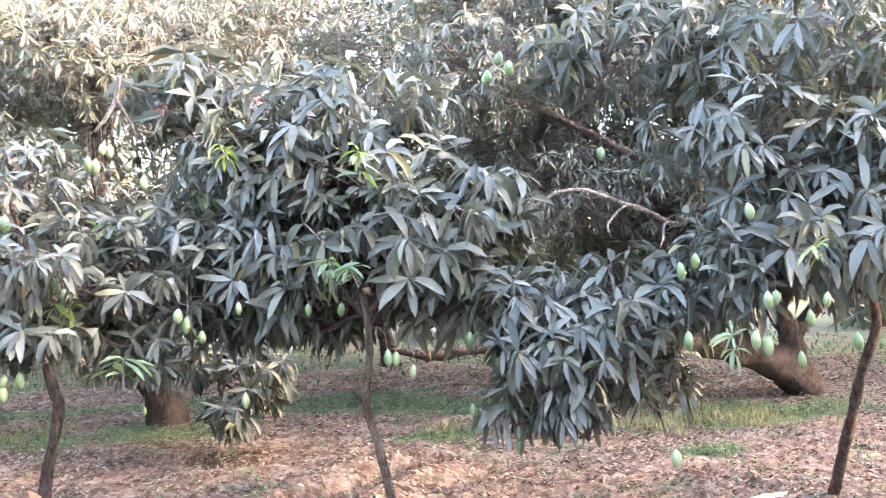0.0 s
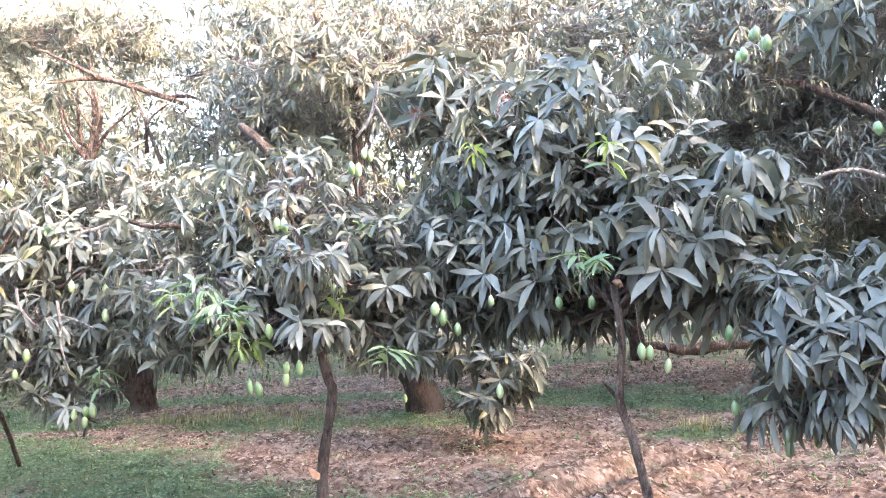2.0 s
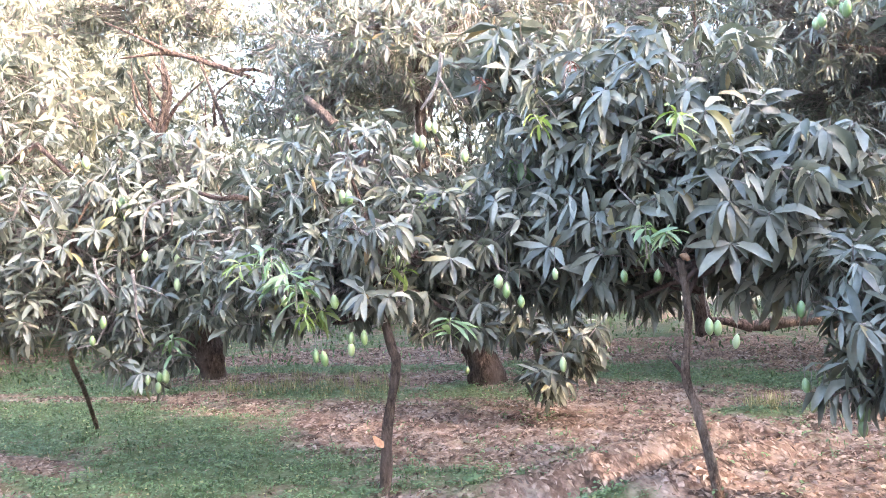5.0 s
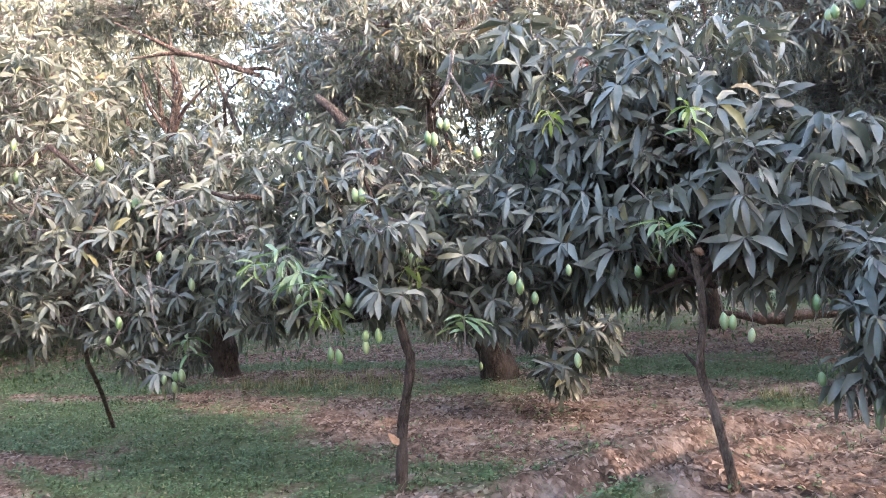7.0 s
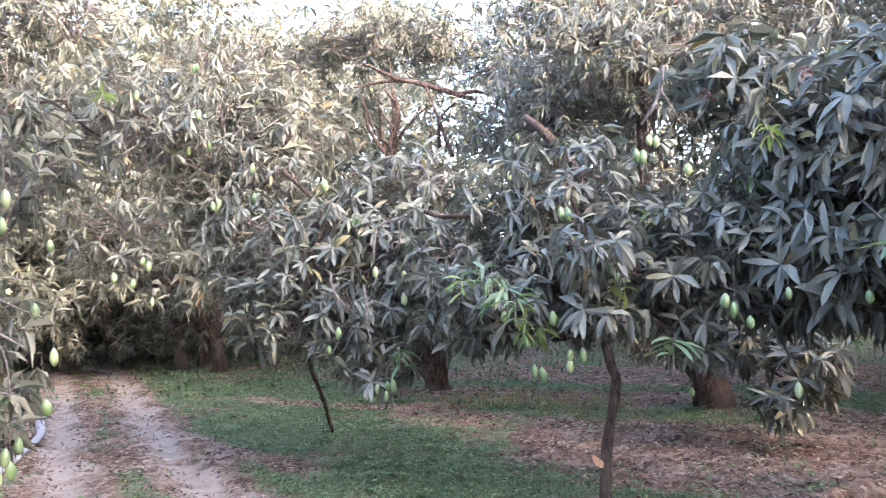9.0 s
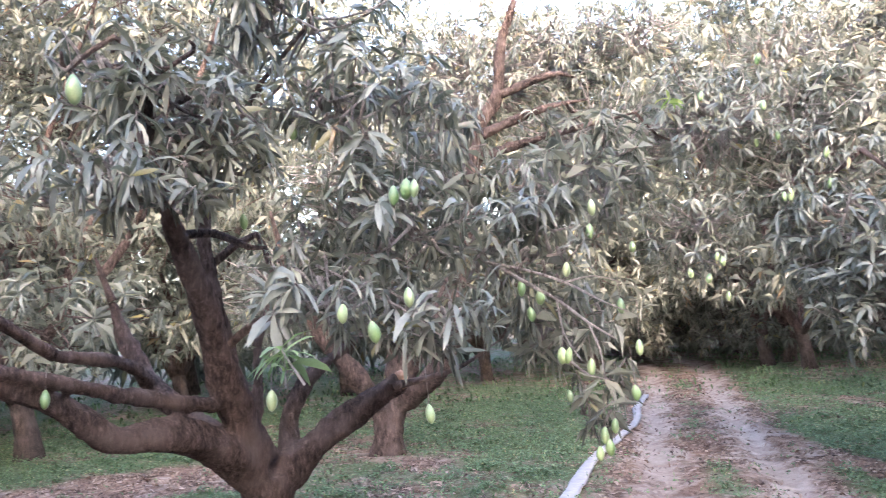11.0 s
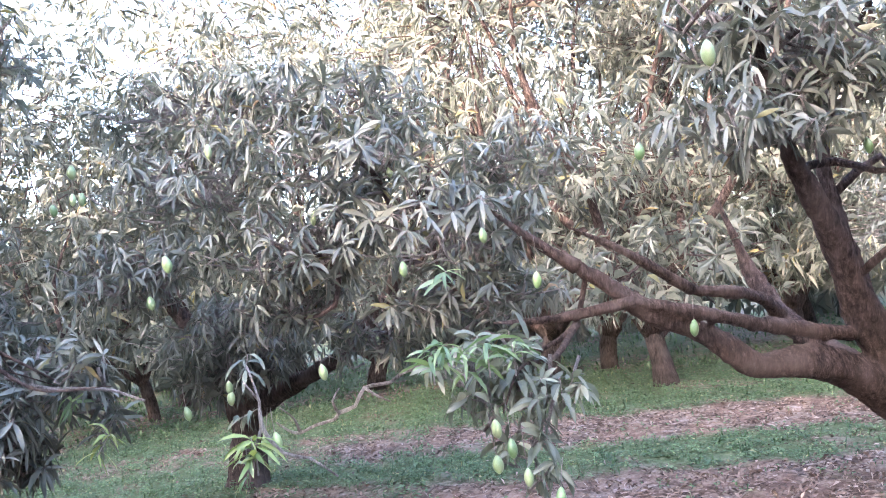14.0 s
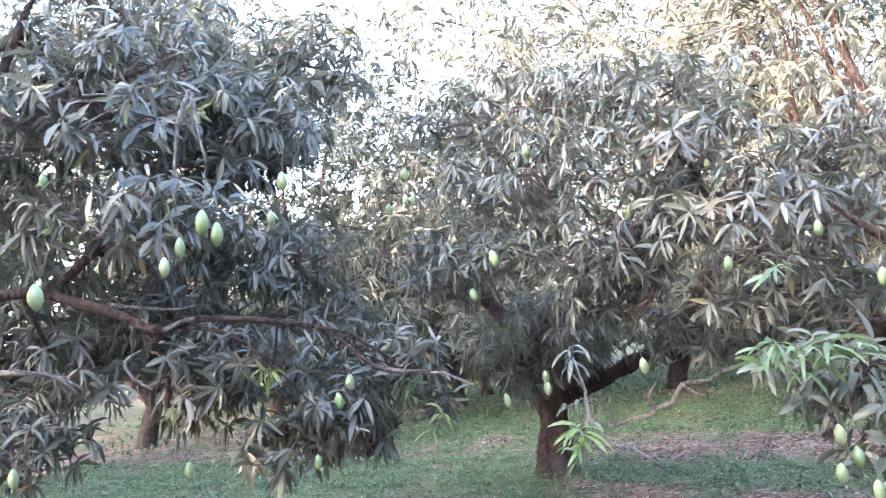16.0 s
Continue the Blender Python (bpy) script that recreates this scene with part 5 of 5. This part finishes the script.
near_o = mango_tree(-0.11, -6.14, "mango tree with a long sagging bough and hanging green fruit")
stout_limb(near_o, [(-0.114671, -6.13896, -0.1, 0.156), (-0.115, -6.18, 1.545, 0.11), (-0.355, -5.749, 1.815, 0.060), (-0.708, -5.222, 1.922, 0.038), (-0.957, -4.959, 1.948, 0.030), (-1.10, -4.80, 1.945, 0.027), (-1.227, -4.684, 1.88, 0.029), (-1.40, -4.53, 1.79, 0.023), (-1.539, -4.386, 1.692, 0.026), (-1.684, -4.229, 1.731, 0.019), (-1.996, -3.912, 1.675, 0.015), (-2.245, -3.664, 1.582, 0.01)])
stout_limb(near_o, [(-1.186, -4.715, 1.991, 0.023), (-1.374, -4.636, 2.192, 0.029), (-1.438, -4.555, 2.305, 0.019), (-1.678, -4.414, 2.574, 0.009)])
stout_limb(near_o, [(-0.645, -5.284, 1.945, 0.035), (-0.864, -5.107, 2.655, 0.029), (-1.091, -4.917, 3.396, 0.024), (-1.178, -4.796, 3.632, 0.015)])
stout_limb(near_o, [(-0.949, -4.972, 3.007, 0.019), (-1.246, -4.667, 2.967, 0.014), (-1.455, -4.313, 2.902, 0.01), (-1.663, -4.094, 2.919, 0.005)])
stout_limb(near_o, [(-1.352, -4.699, 2.989, 0.015), (-1.571, -4.596, 3.138, 0.012), (-1.844, -4.438, 3.286, 0.008)])
stout_limb(near_o, [(-2.204, -3.711, 1.558, 0.01), (-2.37, -3.562, 1.373, 0.008), (-2.598, -3.328, 1.342, 0.005)])
stout_limb(near_o, [(-1.56, -4.361, 1.719, 0.016), (-1.83, -4.094, 1.608, 0.01), (-2.121, -3.843, 1.214, 0.005)])
grow_together(near_o, BARK, 0.02)
foliage(near_o, [
    (-1.34, -4.68, 2.92, 0.62, 0.37), (-2.31, -4.83, 2.96, 0.62, 0.44), (-1.46, -4.27, 2.29, 0.53, 0.23), (-2.73, -5.03, 2.25, 0.59, 0.35),
    (-1.42, -5.19, 2.3, 0.53, 0.33), (-2.14, -4.43, 1.47, 0.56, 0.26), (-2.38, -3.98, 1.18, 0.29, 0.29), (-1.52, -5.47, 1.54, 0.52, 0.31),
    (-2.9, -4.86, 1.8, 0.5, 0.23), (-1.25, -5.4, 1.14, 0.39, 0.3), (-2.22, -4.32, 1.01, 0.29, 0.23), (-2.66, -3.78, 1.4, 0.26, 0.16),
    (-3.6, -5.47, 3.77, 0.51, 0.51), (-2.24, -5.74, 3.88, 0.9, 0.41), (-2.98, -4.31, 1.43, 0.43, 0.26), (-2.71, -4.26, 1.03, 0.28, 0.22),
    (-2.94, -3.84, 1.18, 0.17, 0.14), (-2.06, -4.89, 1.37, 0.36, 0.33), (-2.46, -4.14, 1.1, 0.29, 0.24), (-2.13, -5.22, 1.72, 0.48, 0.28),
    (-1.46, -6.1, 1.9, 0.56, 0.34), (-2.27, -5.39, 2.03, 0.58, 0.31), (-1.39, -6.26, 1.42, 0.42, 0.3), (-1.39, -5.99, 2.76, 0.49, 0.34),
    (-1.9, -5.2, 3.35, 0.8, 0.42), (-1.2, -5.5, 3.25, 0.7, 0.4), (-2.6, -5.2, 3.05, 0.7, 0.42),
], 21, 23, 220, (0.2, 0), 0.025, leaf=1.0)
mangoes(near_o, [
    (-0.52, -3.26, 1.81), (-0.98, -3.2, 1.9), (-1.02, -3.15, 1.97), (-1.08, -3.07, 2.06), (-1.12, -3.04, 2.01), (-1.78, -3.63, 2.18),
    (-1.82, -3.57, 2.36), (-1, -4.41, 2.47), (-1.17, -4.26, 2.25), (-2.05, -3.46, 1.35), (-2.01, -3.51, 1.26), (-1.94, -3.62, 0.97),
    (-1.5, -4.08, 0.99), (-0.9, -4.71, 1.03),
], 70)
special_cluster(near_o, (-2.67, -3.45, 1.10), LIME, 21, 0.8, 1)
limb(near_o, [(-1.551, -3.927, 2.873, 0.011), (-1.462, -3.9, 2.682, 0.011), (-1.395, -3.867, 2.361, 0.005)], "twig", TWIG, 6)
limb(near_o, [(-1.561, -3.918, 2.858, 0.01), (-1.53, -3.834, 2.645, 0.008), (-1.507, -3.738, 2.454, 0.004)], "twig", TWIG, 6)
limb(near_o, [(-1.563, -3.954, 1.551, 0.006), (-1.613, -3.925, 1.601, 0.007), (-1.683, -3.906, 1.637, 0.008), (-1.764, -3.891, 1.613, 0.007), (-1.765, -3.891, 1.550, 0.005), (-1.744, -3.902, 1.461, 0.003)], "twig", TWIG, 6)
limb(near_o, [(-1.532, -4.311, 1.687, 0.014), (-1.646, -4.248, 1.735, 0.012), (-1.794, -4.188, 1.718, 0.010), (-1.934, -4.136, 1.700, 0.008), (-2.163, -4.042, 1.685, 0.006)], "twig", TWIG, 6)
limb(near_o, [(-1.290, -4.420, 1.841, 0.012), (-1.437, -4.353, 1.813, 0.010), (-1.595, -4.296, 1.792, 0.007), (-1.711, -4.266, 1.808, 0.005)], "twig", TWIG, 6)
limb(near_o, [(-0.653, -3.925, 1.561, 0.005), (-0.732, -3.898, 1.540, 0.006), (-0.827, -3.883, 1.501, 0.006), (-0.906, -3.882, 1.425, 0.004)], "twig", TWIG, 6)
limb(near_o, [(-0.808, -3.891, 1.513, 0.005), (-0.815, -3.887, 1.460, 0.004), (-0.839, -3.886, 1.398, 0.003)], "twig", TWIG, 6)
limb(near_o, [(-1.333, -4.073, 1.400, 0.007), (-1.256, -4.112, 1.464, 0.008), (-1.235, -4.146, 1.548, 0.007), (-1.320, -4.139, 1.594, 0.004)], "twig", TWIG, 6)
limb(near_o, [(-0.888, -4.794, 1.549, 0.013), (-1.066, -4.613, 1.511, 0.011), (-1.185, -4.5, 1.424, 0.007)], "twig", TWIG, 6)
limb(near_o, [(-2.52, -3.961, 1.438, 0.015), (-2.573, -3.744, 1.358, 0.014), (-2.698, -3.487, 1.322, 0.01), (-2.747, -3.277, 1.244, 0.006)], "twig", TWIG, 6)

# ---------------------------------------------------------------- orchard rows further off


def orchard_tree(x, y, seed, size=1.0, label="mango tree with a spreading dusty crown deeper in the orchard", density=3.8, low=False, grown=(1.15, 1.6), bare=3, clear=0.0):
    rng = np.random.RandomState(seed)
    tree = mango_tree(x, y, label)
    r0 = 0.068 * size + 0.02
    lean = rng.uniform(-0.25, 0.25, 2)
    fork = np.array((x + lean[0] * 0.6, y + lean[1] * 0.6, rng.uniform(0.5, 0.8)))
    limb(tree, [(x, y, -0.1, r0 * 1.3), (x + lean[0] * 0.2, y + lean[1] * 0.2, 0.3, r0), (*fork, r0 * 0.95)], "trunk", PALE, 9)
    lobes = []
    n_l = 5
    for i in range(n_l):
        a = i * 6.283 / n_l + rng.uniform(-0.4, 0.4)
        reach, top = rng.uniform(1.1, 1.8) * size, rng.uniform(2.4, 4.2) * size
        mid = fork + np.array((math.cos(a) * reach * 0.5, math.sin(a) * reach * 0.5, (top - fork[2]) * 0.35))
        end = np.array((x + math.cos(a) * reach, y + math.sin(a) * reach, top))
        p1, p2 = (0.55 * fork + 0.45 * mid + rng.normal(size=3) * 0.09 * size, 0.5 * mid + 0.5 * end + rng.normal(size=3) * 0.16 * size)
        limb(tree, [(*fork - (0, 0, 0.08), r0 * 0.6), (*p1, r0 * 0.5), (*mid, r0 * 0.4), (*p2, r0 * 0.26), (*end, r0 * 0.1)], sides=6, step=0.35)
        side = mid + (end - mid) * 0.6 + np.array((-math.sin(a), math.cos(a), 0.25)) * rng.choice((-1, 1)) * 0.5 * size
        limb(tree, [(*mid, r0 * 0.28), (*(0.5 * (mid + side) + rng.normal(size=3) * 0.1), r0 * 0.2), (*side, r0 * 0.08)], sides=5, step=0.5)
        lobes.append((*end, rng.uniform(0.8, 1.15) * size, rng.uniform(0.6, 0.95) * size))
        lobes.append((x + math.cos(a + 0.6) * reach * 1.25, y + math.sin(a + 0.6) * reach * 1.25, rng.uniform(1.5, 2.1), 0.85 * size, 0.6))
        lobes.append((x + math.cos(a + 0.3) * reach * 1.1, y + math.sin(a + 0.3) * reach * 1.1, rng.uniform(2.4, 3.6), 0.9 * size, 0.7))
    lobes.append((x, y, 4.5 * size, 1.2 * size, 0.8 * size))
    if low:
        lobes += [(x + math.cos(a) * 1.5, y + math.sin(a) * 1.5, rng.uniform(0.7, 1.3), 0.9, 0.6) for a in np.arange(7) * 0.9]
    rows = [r for r in shoots_in(rng, lobes, density) if r[2] > clear]
    v, t = place_whorls(rows, rng, FLAT, grown)
    tagged(fix(big_mesh("crown", v, t, LEAF, smooth=False), tree), kind="stuff")
    v, t = twig_arrays([r for i, r in enumerate(rows) if i % bare == 0], rng)
    tagged(fix(big_mesh("twig_mass", v, t, BARK), tree), kind="stuff")
    return tree


FAR_ROWS = (
    (-13.8, 11.2, 1.6), (-11.6, -2.3, 1.9), (-13.1, -4.5, 2.0), (-14.4, -3.8, 1.9), (-11.2, -11.4, 1.2), (-13.0, -12.3, 1.25), (-8.5, -11.1, 1.15), (-6.1, -14.0, 1.9), (-13.7, -8.2, 2.1), (-15.1, 11.2, 1.75), (-18.6, 13.0, 1.75), (-23.5, 11.8, 1.75), (-22.0, 14.8, 1.75), (-9.8, -15.5, 1.75), (-17.5, -12.5, 1.75), (-16.8, -6.2, 1.75), (1.2, 13.8, 1.9), (-16.0, -0.6, 1.75),
    (-16.5, 2.5, 1.75), (-17.0, 5.6, 1.75), (-20.5, 8.0, 1.75), (-19.5, -0.5, 1.75), (-1.0, 16.0, 2.1), (-5.5, 16.5, 2.1), (-10.5, 15.5, 1.75), (4.0, 16.0, 2.1), (9.5, 13.5, 1.75), (-15.0, 17.5, 1.75),
)
for i, (x, y, size) in enumerate(FAR_ROWS):
    far_off = math.hypot(x, y) > 15.5
    orchard_tree(x, y, 40 + i, size, density=2.6 if far_off else 3.8, grown=(1.5, 2.1) if far_off else (1.15, 1.6), bare=6 if far_off else 3)
# boughs down to the ground where the track ends
for i, (x, y) in enumerate(((-17.2, 8.2), (-21.8, 11.6), (-15.4, 12.0))):
    orchard_tree(x, y, 140 + i, 1.6, "mango tree whose boughs hang to the ground by the track", 4.5, True)
# unseen orchard trees, added to keep sun and sky light off the clearing
for i, (x, y) in enumerate(((10.0, 0.5), (10.5, -3.8), (6.8, -8.6), (11.5, 4.5), (13.0, -1.2), (12.5, -6.0), (14.0, 9.5), (16.0, 0.6), (16.5, -3.8), (15.0, -10.0), (0.3, -12.6), (4.6, -10.5))):
    # two crowns left open below 4.1 m to let sun onto the furrow
    orchard_tree(x, y, 80 + i, 2.0 if i in (1, 4, 5) else 1.75 if i in (0, 3) else 1.5, "unseen mango tree with a dense dusty crown, added to shade the clearing", 1.7, grown=(2.35, 3.2), bare=6, clear=4.1 if i in (0, 3) else 0.0)

# far orchard: rows that close the distance
rng = np.random.RandomState(5)
vs, ts, off = [], [], 0
for ring, count in ((24, 28), (33, 30), (44, 34)):
    for i in range(count):
        a = 6.283 * i / count + rng.uniform(-0.06, 0.06)
        x, y = ring * math.cos(a), ring * math.sin(a)
        tall = 5.0 if 3.85 < a < 4.16 or 2.45 < a < 2.62 or a < 0.16 or a > 6.2 else 10.5   # lower crowns: two sky gaps, and an unseen eastern one that lets sun through
        lobes = [(x + rng.uniform(-1.6, 1.6), y + rng.uniform(-1.6, 1.6), rng.uniform(0.9, tall), rng.uniform(1.3, 1.9), rng.uniform(0.9, 1.4)) for _ in range(13)]
        lobes += [(x + rng.uniform(-2.2, 2.2), y + rng.uniform(-2.2, 2.2), rng.uniform(0.6, 1.6), 1.6, 0.9) for _ in range(7)]
        v, t = place_whorls(shoots_in(rng, lobes, 0.5), rng, FLAT, (3.2, 5.0))
        vs.append(v), ts.append(t + off)
        off += len(v)
        v, t = tube_arrays([(x, y, -0.1, 0.24), (x + 0.1, y, 0.8, 0.18), (x + 0.3, y + 0.2, 2.2, 0.1)], 6, 0.5)
        vs.append(v), ts.append(t + off)
        off += len(v)
tagged(big_mesh("far_orchard", np.vstack(vs), np.vstack(ts), LEAF, smooth=False), "distant rows of mango trees closing the orchard", "trees", kind="stuff")

# ---------------------------------------------------------------- ground cover
rng = np.random.RandomState(7)
pts = np.stack([rng.uniform(-15, 6, 520000), rng.uniform(-13, 16, 520000)], 1)
w = weeds_at(pts[:, 0], pts[:, 1])
dist = np.hypot(pts[:, 0], pts[:, 1])
clump = 0.5 + 0.5 * ripple(pts[:, 0] * 5.3, pts[:, 1] * 5.3)
sparse = 0.05 * (ripple(pts[:, 0] * 2.7 + 3, pts[:, 1] * 2.7) > 0.1)
keep = (rng.rand(len(pts)) < np.clip(w - 0.22, 0, 1) * 1.1 * (0.15 + clump ** 1.5) + sparse) & (dist > 4.0)
order = np.argsort(dist[keep] + rng.uniform(0, 6, keep.sum()))[:62000]
pts, clump = pts[keep][order], clump[keep][order]
k = len(pts)
# grass blades, one to a plant
head, lean = rng.uniform(0, 6.283, k), rng.uniform(0.2, 1.2, k)
ln, wd = rng.uniform(0.03, 0.08, k), rng.uniform(0.003, 0.006, k)
ln[rng.rand(k) < 0.06] *= 1.8
base = np.stack([pts[:, 0], pts[:, 1], height_at(pts[:, 0], pts[:, 1]) - 0.01], 1)
tip = base + np.stack([np.cos(head) * np.sin(lean) * ln, np.sin(head) * np.sin(lean) * ln, np.cos(lean) * ln], 1)
side = np.stack([-np.sin(head), np.cos(head), 0 * head], 1) * wd[:, None]
# broad leaflets held level over the soil
turn = rng.uniform(0, 6.283, k)
tops = base + np.stack([0 * turn, 0 * turn, 0.012 + (0.012 + 0.10 * clump ** 2) * rng.rand(k)], 1)
broad = []
for i in range(3):
    a = turn + i * 2.1 + rng.uniform(-0.4, 0.4, k)
    rise, size = rng.uniform(-0.5, 0.5, k), rng.uniform(0.016, 0.042, k)
    out = np.stack([np.cos(a), np.sin(a), rise], 1) * size[:, None]
    wide = np.stack([-np.sin(a), np.cos(a), rng.uniform(-0.4, 0.4, k)], 1) * (size * rng.uniform(0.28, 0.42, k))[:, None]
    broad.append(np.stack([tops, tops + out * 0.55 - wide, tops + out * 0.55 + wide, tops + out - np.array((0, 0, 0.006))], 1))
# coarser tufts further off
far = np.stack([rng.uniform(-26, 9, 60000), rng.uniform(-20, 26, 60000)], 1)
d_ = np.hypot(far[:, 0], far[:, 1])
far = far[(d_ > 13.5) & (d_ < 26) & (rng.rand(len(far)) < 0.25 + 0.6 * weeds_at(far[:, 0], far[:, 1]))][:24000]
h_, l_ = rng.uniform(0, 6.283, len(far)), rng.uniform(0.2, 1.2, len(far))
n_ = rng.uniform(0.06, 0.15, len(far))
b_ = np.stack([far[:, 0], far[:, 1], height_at(far[:, 0], far[:, 1]) - 0.01], 1)
t_ = b_ + np.stack([np.cos(h_) * np.sin(l_) * n_, np.sin(h_) * np.sin(l_) * n_, np.cos(l_) * n_], 1)
base, tip = np.vstack([base, b_]), np.vstack([tip, t_])
side = np.vstack([side, np.stack([-np.sin(h_), np.cos(h_), 0 * h_], 1) * 0.02])
mid = base * 0.45 + tip * 0.55 + np.array((0, 0, 0.012))
k = len(base)
blades = np.concatenate([np.stack([base, mid - side, mid + side, tip], 1), *broad]).reshape(-1, 3)
k = len(blades) // 4
o = 4 * np.arange(k)[:, None]
tris = np.concatenate([o + np.array((0, 2, 1)), o + np.array((1, 2, 3))])
tagged(big_mesh("weeds", blades, tris, WEED), "low green weeds and grass between the tree rows", "grass", kind="stuff")

# yellowish grass in tufts, its straw colour standing in for sun on it
vs = []
for cx, cy, spread, count in ((-6.1, 9.5, 0.9, 700), (-4.8, 9.6, 0.6, 450), (0.1, 8.9, 0.25, 260), (3.0, 9.0, 0.5, 800), (2.3, 8.6, 0.4, 400)):
    c = rng.normal(size=(count // 14, 2)) * spread * 0.6 + (cx, cy)
    p = np.repeat(c, 14, 0) + rng.normal(size=(len(c) * 14, 2)) * 0.035
    k = len(p)
    a, tilt, ln = rng.uniform(0, 6.283, k), rng.uniform(0.05, 0.9, k), rng.uniform(0.06, 0.2, k)
    foot = np.stack([p[:, 0], p[:, 1], height_at(p[:, 0], p[:, 1]) - 0.01], 1)
    end = foot + np.stack([np.cos(a) * np.sin(tilt), np.sin(a) * np.sin(tilt), np.cos(tilt)], 1) * ln[:, None]
    wide = np.stack([-np.sin(a), np.cos(a), 0 * a], 1) * 0.004
    half = 0.5 * (foot + end) + np.array((0, 0, 0.01))
    vs.append(np.stack([foot, half - wide, half + wide, end], 1).reshape(-1, 3))
v = np.vstack(vs)
o = 4 * np.arange(len(v) // 4)[:, None]
tagged(big_mesh("dry_grass", v, np.concatenate([o + np.array((0, 2, 1)), o + np.array((1, 2, 3))]), SUN_STRAW), "tufts of yellowish grass on the soil, coloured as if sunlit", "grass", kind="stuff")

pts = np.stack([rng.uniform(-15, 8, 330000), rng.uniform(-13, 15, 330000)], 1)
w = weeds_at(pts[:, 0], pts[:, 1])
patchy = 0.5 + 0.5 * ripple(pts[:, 0] * 1.1 + 4, pts[:, 1] * 1.1)
shed = np.max([np.exp(-(np.hypot(pts[:, 0] - tx, pts[:, 1] - ty) / 2.6) ** 2) for tx, ty in TRUNKS], 0)
keep = rng.rand(len(pts)) < np.clip(1.0 - w * 1.1, 0.04, 1) * np.clip(0.38 + 0.8 * patchy * shed, 0, 1)
keep &= np.hypot(pts[:, 0], pts[:, 1]) > 2.5
keep &= rng.rand(len(pts)) > 0.8 * np.exp(-((track_offset(pts[:, 0], pts[:, 1]) - 0.5) / 0.25) ** 2)
pts = pts[keep][:120000]
vs, ts, off = [], [], 0
DRY_KINDS = [leaf_strip(np.random.RandomState(900 + j), (0, 0, 0), (1, 0, 0.3), (0, 0, 1), 0.145, 0.034 - 0.004 * j, 0.8 + 0.3 * j, 1) for j in range(4)]
SMALL_KINDS = [leaf_strip(np.random.RandomState(920 + j), (0, 0, 0), (1, 0, 0.2), (0, 0, 1), 0.10, 0.036 - 0.004 * j, 0.4 + 0.3 * j, 0) for j in range(4)]
for x, y in pts:
    whole = rng.rand() < (0.3 if x * x + y * y < 90 else 0.1)
    v, t = (DRY_KINDS if whole else SMALL_KINDS)[rng.randint(4)]
    a, s, r = rng.uniform(0, 6.283), rng.uniform(0.3, 0.75), rng.normal() * 0.5
    c, sn = math.cos(a), math.sin(a)
    z = v[:, 2] + r * v[:, 1]
    vs.append(np.stack([(v[:, 0] * c - v[:, 1] * sn) * s + x, (v[:, 0] * sn + v[:, 1] * c) * s + y, z * s + 0.008 + 0.02 * rng.rand()], 1))
    ts.append(t + off)
    off += len(v)
v = np.vstack(vs)
v[:, 2] += height_at(v[:, 0], v[:, 1])
tagged(big_mesh("leaf_litter", v, np.vstack(ts), DRY), "dry brown fallen mango leaves on the soil", "fallen leaves", kind="stuff")

# flat irrigation hose along the edge of the track
line = spline([(-5.5, 2.2, 0, 0.085), (-6.03, 2.6, 0, 0.09), (-6.9, 3.15, 0, 0.08), (-7.84, 3.81, 0, 0.06), (-9.38, 5.01, 0, 0.06), (-10.8, 5.8, 0, 0.07), (-12.07, 6.65, 0, 0.06)], 0.1)
rng = np.random.RandomState(11)
vs = []
for i, (x, y, z, r) in enumerate(line):
    d = line[min(i + 1, len(line) - 1), :2] - line[max(i - 1, 0), :2]
    s = np.array((-d[1], d[0])) / np.linalg.norm(d)
    g = float(height_at(np.array(x), np.array(y))) + 0.03
    w_ = 0.85 * r * (1 + 0.09 * rng.normal())
    for f, h in ((-1, 0.0), (-0.7, 0.022), (0, 0.012 + 0.012 * rng.rand()), (0.7, 0.022), (1, 0.0), (0, -0.012)):
        vs.append((x + s[0] * f * w_, y + s[1] * f * w_, g + h))
fs = [(6 * i + j, 6 * i + (j + 1) % 6, 6 * i + 6 + (j + 1) % 6, 6 * i + 6 + j) for i in range(len(line) - 1) for j in range(6)]
tagged(mesh_object("irrigation_hose", vs, fs, HOSE), "flat whitish plastic irrigation hose lying along the track", "hose")

# pale scrap of plastic sheet on the soil
rng = np.random.RandomState(21)
vs, n = [], 9
for i in range(n):
    for j, f in enumerate((-1, -0.4, 0.4, 1)):
        w_ = 0.05 * math.sin(math.pi * (i + 0.6) / (n + 0.2)) * (1 + 0.2 * rng.normal())
        vs.append((2.02 + 0.036 * i, 5.62 + 0.012 * i + f * w_, 0.065 + 0.03 * rng.rand() * (1 - abs(f))))
fs = [(4 * i + j, 4 * i + 4 + j, 4 * i + 5 + j, 4 * i + 1 + j) for i in range(n - 1) for j in range(3)]
scrap = mesh_object("plastic_scrap", vs, fs, SHEET)
thick = scrap.modifiers.new("thickness", "SOLIDIFY")
thick.thickness = 0.006
tagged(scrap, "crumpled whitish scrap of plastic lying on the soil", "litter")
